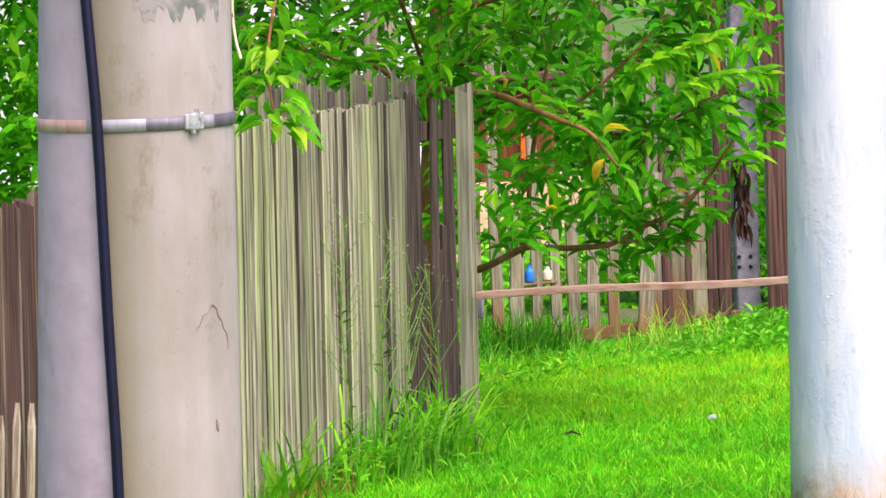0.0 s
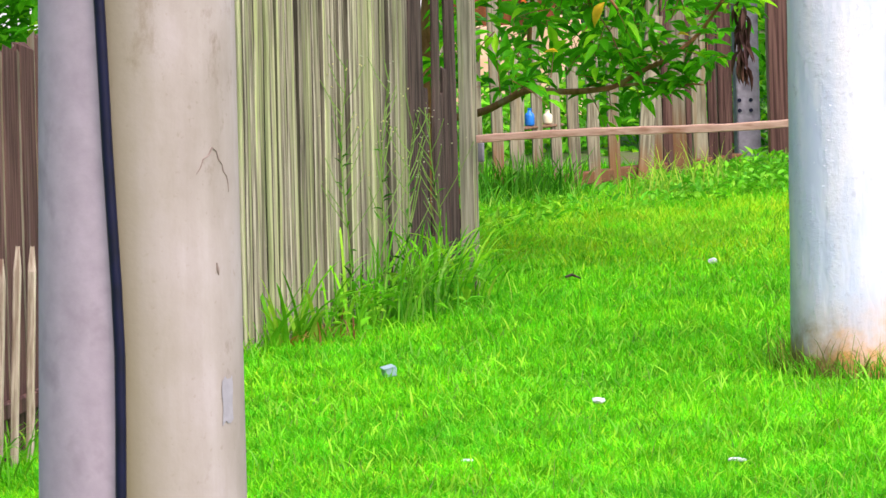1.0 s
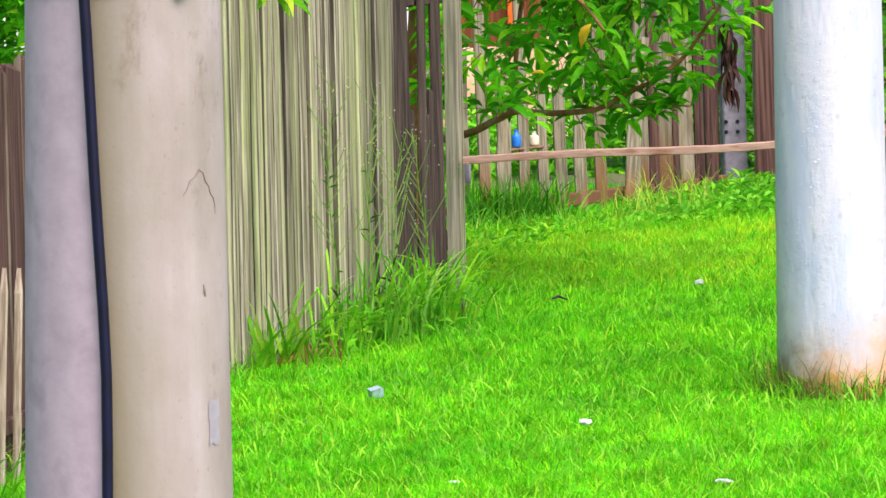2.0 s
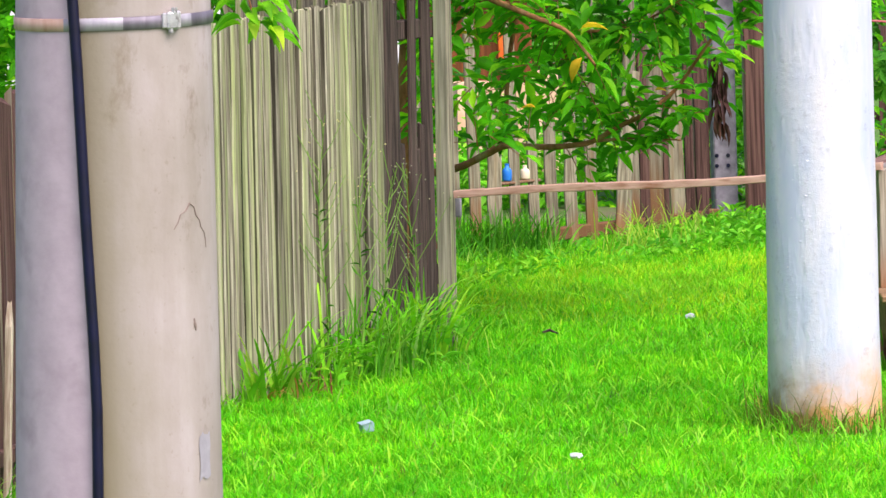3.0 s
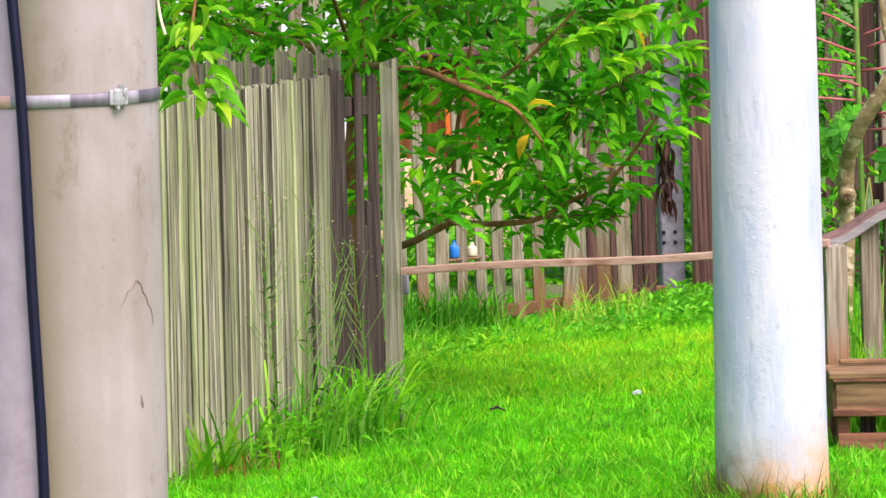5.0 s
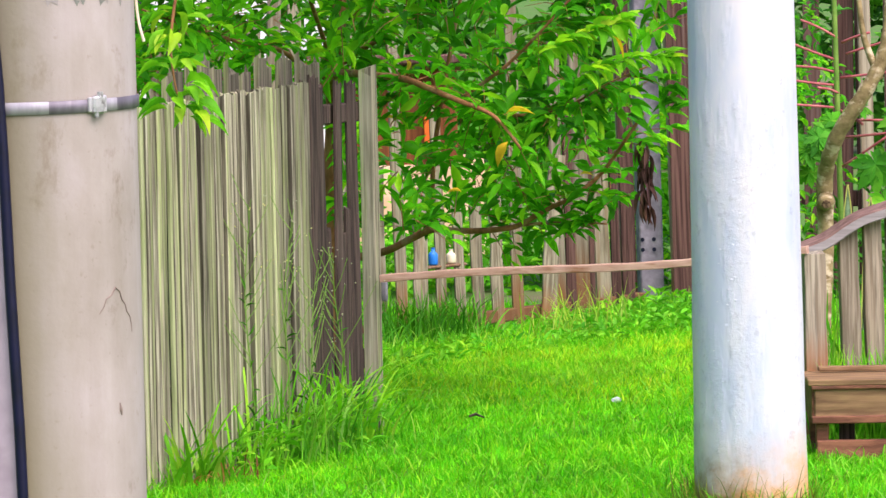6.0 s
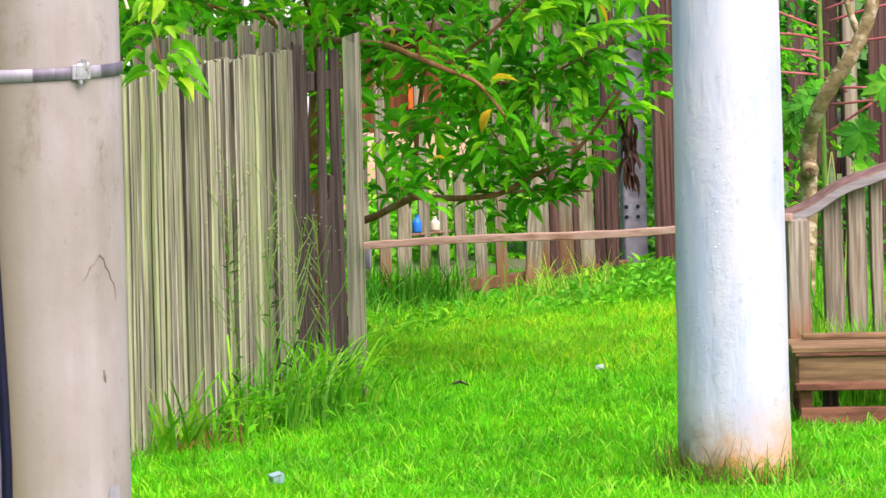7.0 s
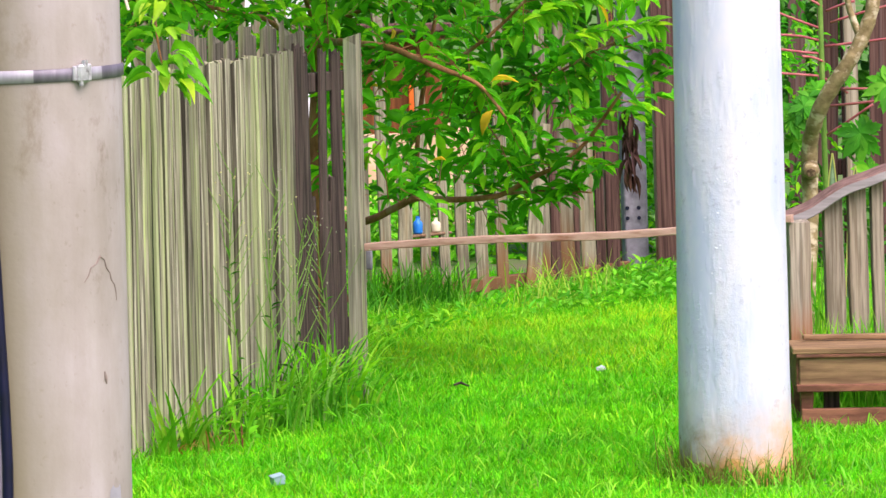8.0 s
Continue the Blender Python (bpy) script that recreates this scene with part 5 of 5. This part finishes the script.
def lawn():
    n = 330000
    y = 10.6 + 10.6 * rng.uniform(0, 1, n) ** 1.15
    x = rng.uniform(-0.118, 0.100, n) * y
    # nothing grows inside poles, and little behind the left fence
    keep = (np.hypot(x - 0.7690, y - 13.388) > 0.15) & (np.hypot(x + 0.47, y - 7.5) > 0.2)
    line = -0.895 + (y - 14.0) * (0.643 / 1.644)
    keep &= ~((y < 15.6) & (x < line - 0.15) & (y > 13.6))
    x, y = x[keep], y[keep]
    n = len(x)
    c = clump(x[::1], y[::1], 3.2)
    fine = clump(x, y, 11.0)
    h = (0.036 + 0.018 * c + 0.024 * fine) * rng.uniform(0.6, 1.35, n)
    h *= np.where(y > 17.5, 1.0 + 0.2 * (y - 17.5) / 2, 1.0)
    h *= np.where((np.hypot(x - 0.82, y - 13.1) < 0.3), 0.45, 1.0)
    h = np.clip(h, 0.012, 0.13)
    p = np.stack([x, y, np.zeros(n) - 0.002], 1)
    w = rng.uniform(0.0032, 0.0068, n)
    v, f = blades(p, h, w, rng.uniform(0.15, 1.1, n), 2)
    stuff("lawn_grass", v, f, M["grass"], None, "bright green short lawn grass", "grass")
    # coarser blades that stand out of the turf
    n = 16000
    y = 10.6 + 9.5 * rng.uniform(0, 1, n)
    x = rng.uniform(-0.1, 0.098, n) * y
    ok = (np.hypot(x - 0.7690, y - 13.388) > 0.16) & ~((y < 15.6) & (x < -0.895 + (y - 14.0) * 0.391 + 0.02))
    p = np.stack([x, y, np.zeros(n)], 1)[ok]
    n = len(p)
    v, f = blades(p, rng.uniform(0.04, 0.085, n), rng.uniform(0.004, 0.0075, n), rng.uniform(0.3, 1.2, n), 3)
    stuff("lawn_grass", v, f, M["coarse"], None, "coarser pale blades in the lawn", "grass")
    # the lawn goes on thinly to both sides
    n = 45000
    x, y = rng.uniform(-5, 5, n), rng.uniform(8.0, 24, n)
    ok = ((x < -0.118 * y) | (x > 0.1 * y)) & (np.hypot(x - 1.6, y - 14.8) > 0.3)
    p = np.stack([x, y, np.zeros(n)], 1)[ok]
    n = len(p)
    v, f = blades(p, rng.uniform(0.04, 0.09, n), rng.uniform(0.006, 0.012, n), rng.uniform(0.2, 1.1, n), 2)
    stuff("lawn_grass", v, f, M["grass"], None, "bright green lawn grass at the sides", "grass")
    # yellowish turf towards the far end
    n = 22000
    y = 16.2 + 3.6 * rng.beta(2.2, 1.8, n)
    x = rng.uniform(-0.02, 0.098, n) * y
    p = np.stack([x, y, np.zeros(n)], 1)
    v, f = blades(p, rng.uniform(0.03, 0.075, n), rng.uniform(0.003, 0.006, n), rng.uniform(0.3, 1.2, n), 2)
    stuff("lawn_grass", v, f, M["yellow_turf"], None, "yellowish blades in the far lawn", "grass")
    # thin dead stalks among the green
    n = 5000
    y = 10.6 + 9.5 * rng.uniform(0, 1, n)
    x = rng.uniform(-0.1, 0.098, n) * y
    p = np.stack([x, y, np.zeros(n)], 1)
    v, f = blades(p, rng.uniform(0.03, 0.07, n), np.full(n, 0.003), rng.uniform(0.3, 1.2, n), 2)
    stuff("dry_grass", v, f, M["dry"], None, "thin dry stalks in the lawn", "grass")


def tuft(name, label, spots, per, spread, height, width, lean, material, seg=5):
    ps, hs, ws, ls = [], [], [], []
    for (x, y), k in spots:
        m = int(per * k)
        ps.append(np.stack([rng.normal(x, spread, m), rng.normal(y, spread, m), np.full(m, -0.003)], 1))
        hs.append(rng.uniform(*height, m) * (0.75 + 0.25 * k))
        ws.append(rng.uniform(*width, m))
        ls.append(rng.uniform(*lean, m))
    p = np.concatenate(ps)
    v, f = blades(p, np.concatenate(hs), np.concatenate(ws), np.concatenate(ls), seg, droop=0.75)
    return stuff(name, v, f, M[material], None, label, "grass")


def on_fence(s, off):
    a, d, length, ang = along(FENCE_A, FENCE_B)
    q = a + d * (s * length) + Vector((d.y, -d.x, 0)) * off
    return q.x, q.y


def weeds():
    tuft("tall_grass", "tall arching green grass at the fence foot",
         [(on_fence(s, o), k) for s, o, k in ((0.36, 0.05, 0.8), (0.45, 0.07, 1.0), (0.55, 0.06, 1.1), (0.62, 0.09, 1.0), (0.7, 0.05, 1.1), (0.78, 0.05, 1.0), (0.86, 0.04, 0.8), (0.93, 0.05, 0.4), (0.5, 0.12, 0.7), (0.65, 0.11, 0.6))],
         48, 0.045, (0.08, 0.38), (0.005, 0.011), (0.15, 0.95), "tall", 6)
    tuft("tall_grass", "long single grass blades leaning off the fence",
         [(on_fence(s, 0.06), 1.0) for s in (0.3, 0.55, 0.66, 0.74, 0.82, 0.9)], 8, 0.05, (0.26, 0.50), (0.010, 0.017), (0.35, 1.1), "coarse", 8)
    tuft("tall_grass", "leaning grass tuft against the pickets", [(on_fence(s, 0.07), 1.0) for s in (0.08, 0.14, 0.2)], 14, 0.03, (0.14, 0.34), (0.010, 0.018), (0.2, 0.9), "tall", 6)
    tuft("tall_grass", "thin green grass along the picket fence",
         [(on_fence(s, 0.04), 0.6) for s in np.linspace(-0.05, 0.4, 9)], 26, 0.04, (0.06, 0.2), (0.004, 0.008), (0.2, 0.9), "tall", 5)
    tuft("tall_grass", "grass at the foot of the board fence",
         [((-1.3 + 0.18 * (y - 11.6), y), 1.0) for y in np.linspace(10.9, 12.4, 7)], 60, 0.06, (0.08, 0.2), (0.005, 0.009), (0.3, 1.0), "tall", 5)
    tuft("dry_grass", "reddish dry weeds at the fence foot", [(on_fence(s, 0.08), 0.7) for s in (0.12, 0.2, 0.26)], 34, 0.035, (0.04, 0.15), (0.004, 0.009), (0.3, 1.2), "rust_leaf", 4)
    px_, py_ = 0.7690, 13.388
    ring = [((px_ + 0.165 * math.cos(a), py_ + 0.165 * math.sin(a)), 0.5 + 0.5 * (math.cos(a + 2.2) > 0)) for a in np.linspace(0, 6.1, 26)]
    tuft("dry_grass", "thin dry grass round the white pole", ring, 17, 0.022, (0.05, 0.19), (0.002, 0.004), (0.1, 0.9), "dry", 4)
    tuft("tall_grass", "green grass round the white pole", ring, 20, 0.03, (0.05, 0.12), (0.003, 0.006), (0.2, 0.9), "tall", 4)
    # lush growth before the old fence
    spots = []
    for x in np.linspace(-0.32, 1.25, 34):
        if not 0.03 < x < 0.34:
            spots.append(((x, back_line(min(x, 0.85)) - random.uniform(0.05, 0.5)), random.uniform(0.6, 1.1)))
    tuft("tall_grass", "lush tall grass before the old picket fence", spots, 60, 0.09, (0.05, 0.15), (0.004, 0.009), (0.2, 0.9), "tall", 5)
    tuft("tall_grass", "deep green grass at the old fence foot", [((x, back_line(x) - random.uniform(0.06, 0.3)), 1.0) for x in np.linspace(-0.32, 0.02, 12)], 50, 0.05, (0.10, 0.27), (0.006, 0.011), (0.1, 0.7), "deep", 5)
    tuft("seed_grass", "pale seeding grass stalks before the fence", [((x, back_line(x) - 0.9), 1.0) for x in (0.33, 0.4, 0.48, 0.55, 0.62)], 20, 0.06, (0.10, 0.32), (0.004, 0.008), (0.1, 0.7), "stalk", 5)
    n = 2400
    x = rng.uniform(-0.3, 1.3, n)
    y = np.array([back_line(min(a, 0.85)) for a in x]) - rng.uniform(0.2, 1.5, n)
    p = np.stack([x, y, rng.uniform(0.01, 0.07, n) * np.clip((x + 0.6), 0.4, 1.5)], 1)
    p = p[~((x > 0.0) & (x < 0.36) & (rng.uniform(0, 1, n) < 0.8))]
    n = len(p)
    d = np.stack([rng.normal(0, 0.7, n), rng.normal(-0.3, 0.6, n), rng.uniform(0.1, 1.0, n)], 1)
    v, f = leaves(p, d, rng.uniform(0.022, 0.06, n), rng.uniform(0.010, 0.024, n))
    stuff("broadleaf_weeds", v, f, M["weed"], None, "bright broad-leaved weeds before the fence", "weeds")
    n = 210
    s = rng.uniform(0.28, 0.9, n)
    q = np.array([on_fence(a, o) for a, o in zip(s, np.abs(rng.normal(0.06, 0.05, n)))])
    p = np.stack([q[:, 0], q[:, 1], rng.uniform(0.01, 0.14, n)], 1)
    d = np.stack([rng.normal(0.2, 0.7, n), rng.normal(-0.4, 0.6, n), rng.uniform(0.0, 0.8, n)], 1)
    v, f = leaves(p, d, rng.uniform(0.03, 0.07, n), rng.uniform(0.015, 0.03, n))
    stuff("broadleaf_weeds", v, f, M["weed"], None, "small broad-leaved weeds at the fence foot", "weeds")
    tuft("tall_grass", "tall grass behind the bench", [((x, 15.9), 1.0) for x in (1.08, 1.16, 1.25, 1.35, 1.5)], 34, 0.06, (0.2, 0.5), (0.008, 0.014), (0.05, 0.4), "tall", 5)
    tuft("tall_grass", "dense grass between bench and railing", [((x, 15.18), 1.0) for x in np.linspace(1.08, 1.8, 20)], 90, 0.035, (0.16, 0.36), (0.005, 0.010), (0.1, 0.6), "tall", 5)
    tuft("tall_grass", "grass tufts before the bench", [((x, 14.5), 0.7) for x in (1.12, 1.2, 1.28, 1.4)], 22, 0.05, (0.04, 0.085), (0.003, 0.007), (0.3, 1.0), "tall", 4)


def wild_flower(s, off, height, label):
    """Wispy weed with thin branching stems and tiny pale flower heads."""
    x, y = on_fence(s, off)
    th = thing("wildflower", (x, y, 0), label, "wildflower")
    r = random.Random(int(s * 100))
    lean = r.uniform(-0.06, 0.14)
    def at(z):
        return Vector((x + lean * z + 0.012 * math.sin(z * 9), y, z))
    part("stem", tube([at(z * height / 8) for z in range(9)], [0.0035 - 0.0003 * z for z in range(9)], 5), M["stem"], th)
    heads = bmesh.new()
    for i in range(16):
        z = height * (0.35 + 0.65 * i / 16)
        p = at(z)
        a = r.uniform(0, 6.28)
        l = r.uniform(0.08, 0.2) * (1.2 - i / 24)
        q = p + Vector((math.cos(a) * l * 0.6, math.sin(a) * l * 0.4, l))
        part("side_stem", tube([p, (p + q) / 2 + Vector((0, 0, -0.01)), q], [0.0019, 0.0016, 0.0012], 4), M["stem"], th)
        for k in range(2):
            e = q + Vector((r.gauss(0, 0.014), r.gauss(0, 0.014), r.gauss(0, 0.012)))
            bmesh.ops.create_icosphere(heads, subdivisions=1, radius=r.uniform(0.0015, 0.0032), matrix=Matrix.Translation(e))
    tagged(part("bloom", heads, M["bloom"], th), kind="stuff")
    n = 16
    p = np.array([at(r.uniform(0.05, height * 0.7)) for _ in range(n)])
    v, f = leaves(p, rng.normal(0, 0.6, (n, 3)) + (0, -0.2, 0.5), rng.uniform(0.025, 0.055, n), rng.uniform(0.004, 0.008, n))
    stuff("foliage", v, f, M["hedge"], th)


lawn()
weeds()
wild_flower(0.36, 0.06, 0.80, "wispy green weed with tiny pale flowers by the fence")
wild_flower(0.48, 0.07, 0.76, "wispy green weed with tiny pale flowers by the fence")
wild_flower(0.57, 0.05, 0.6, "wispy green weed with tiny pale flowers by the fence")
wild_flower(0.79, 0.04, 0.6, "thin weed with pale flowers against the dark pickets")
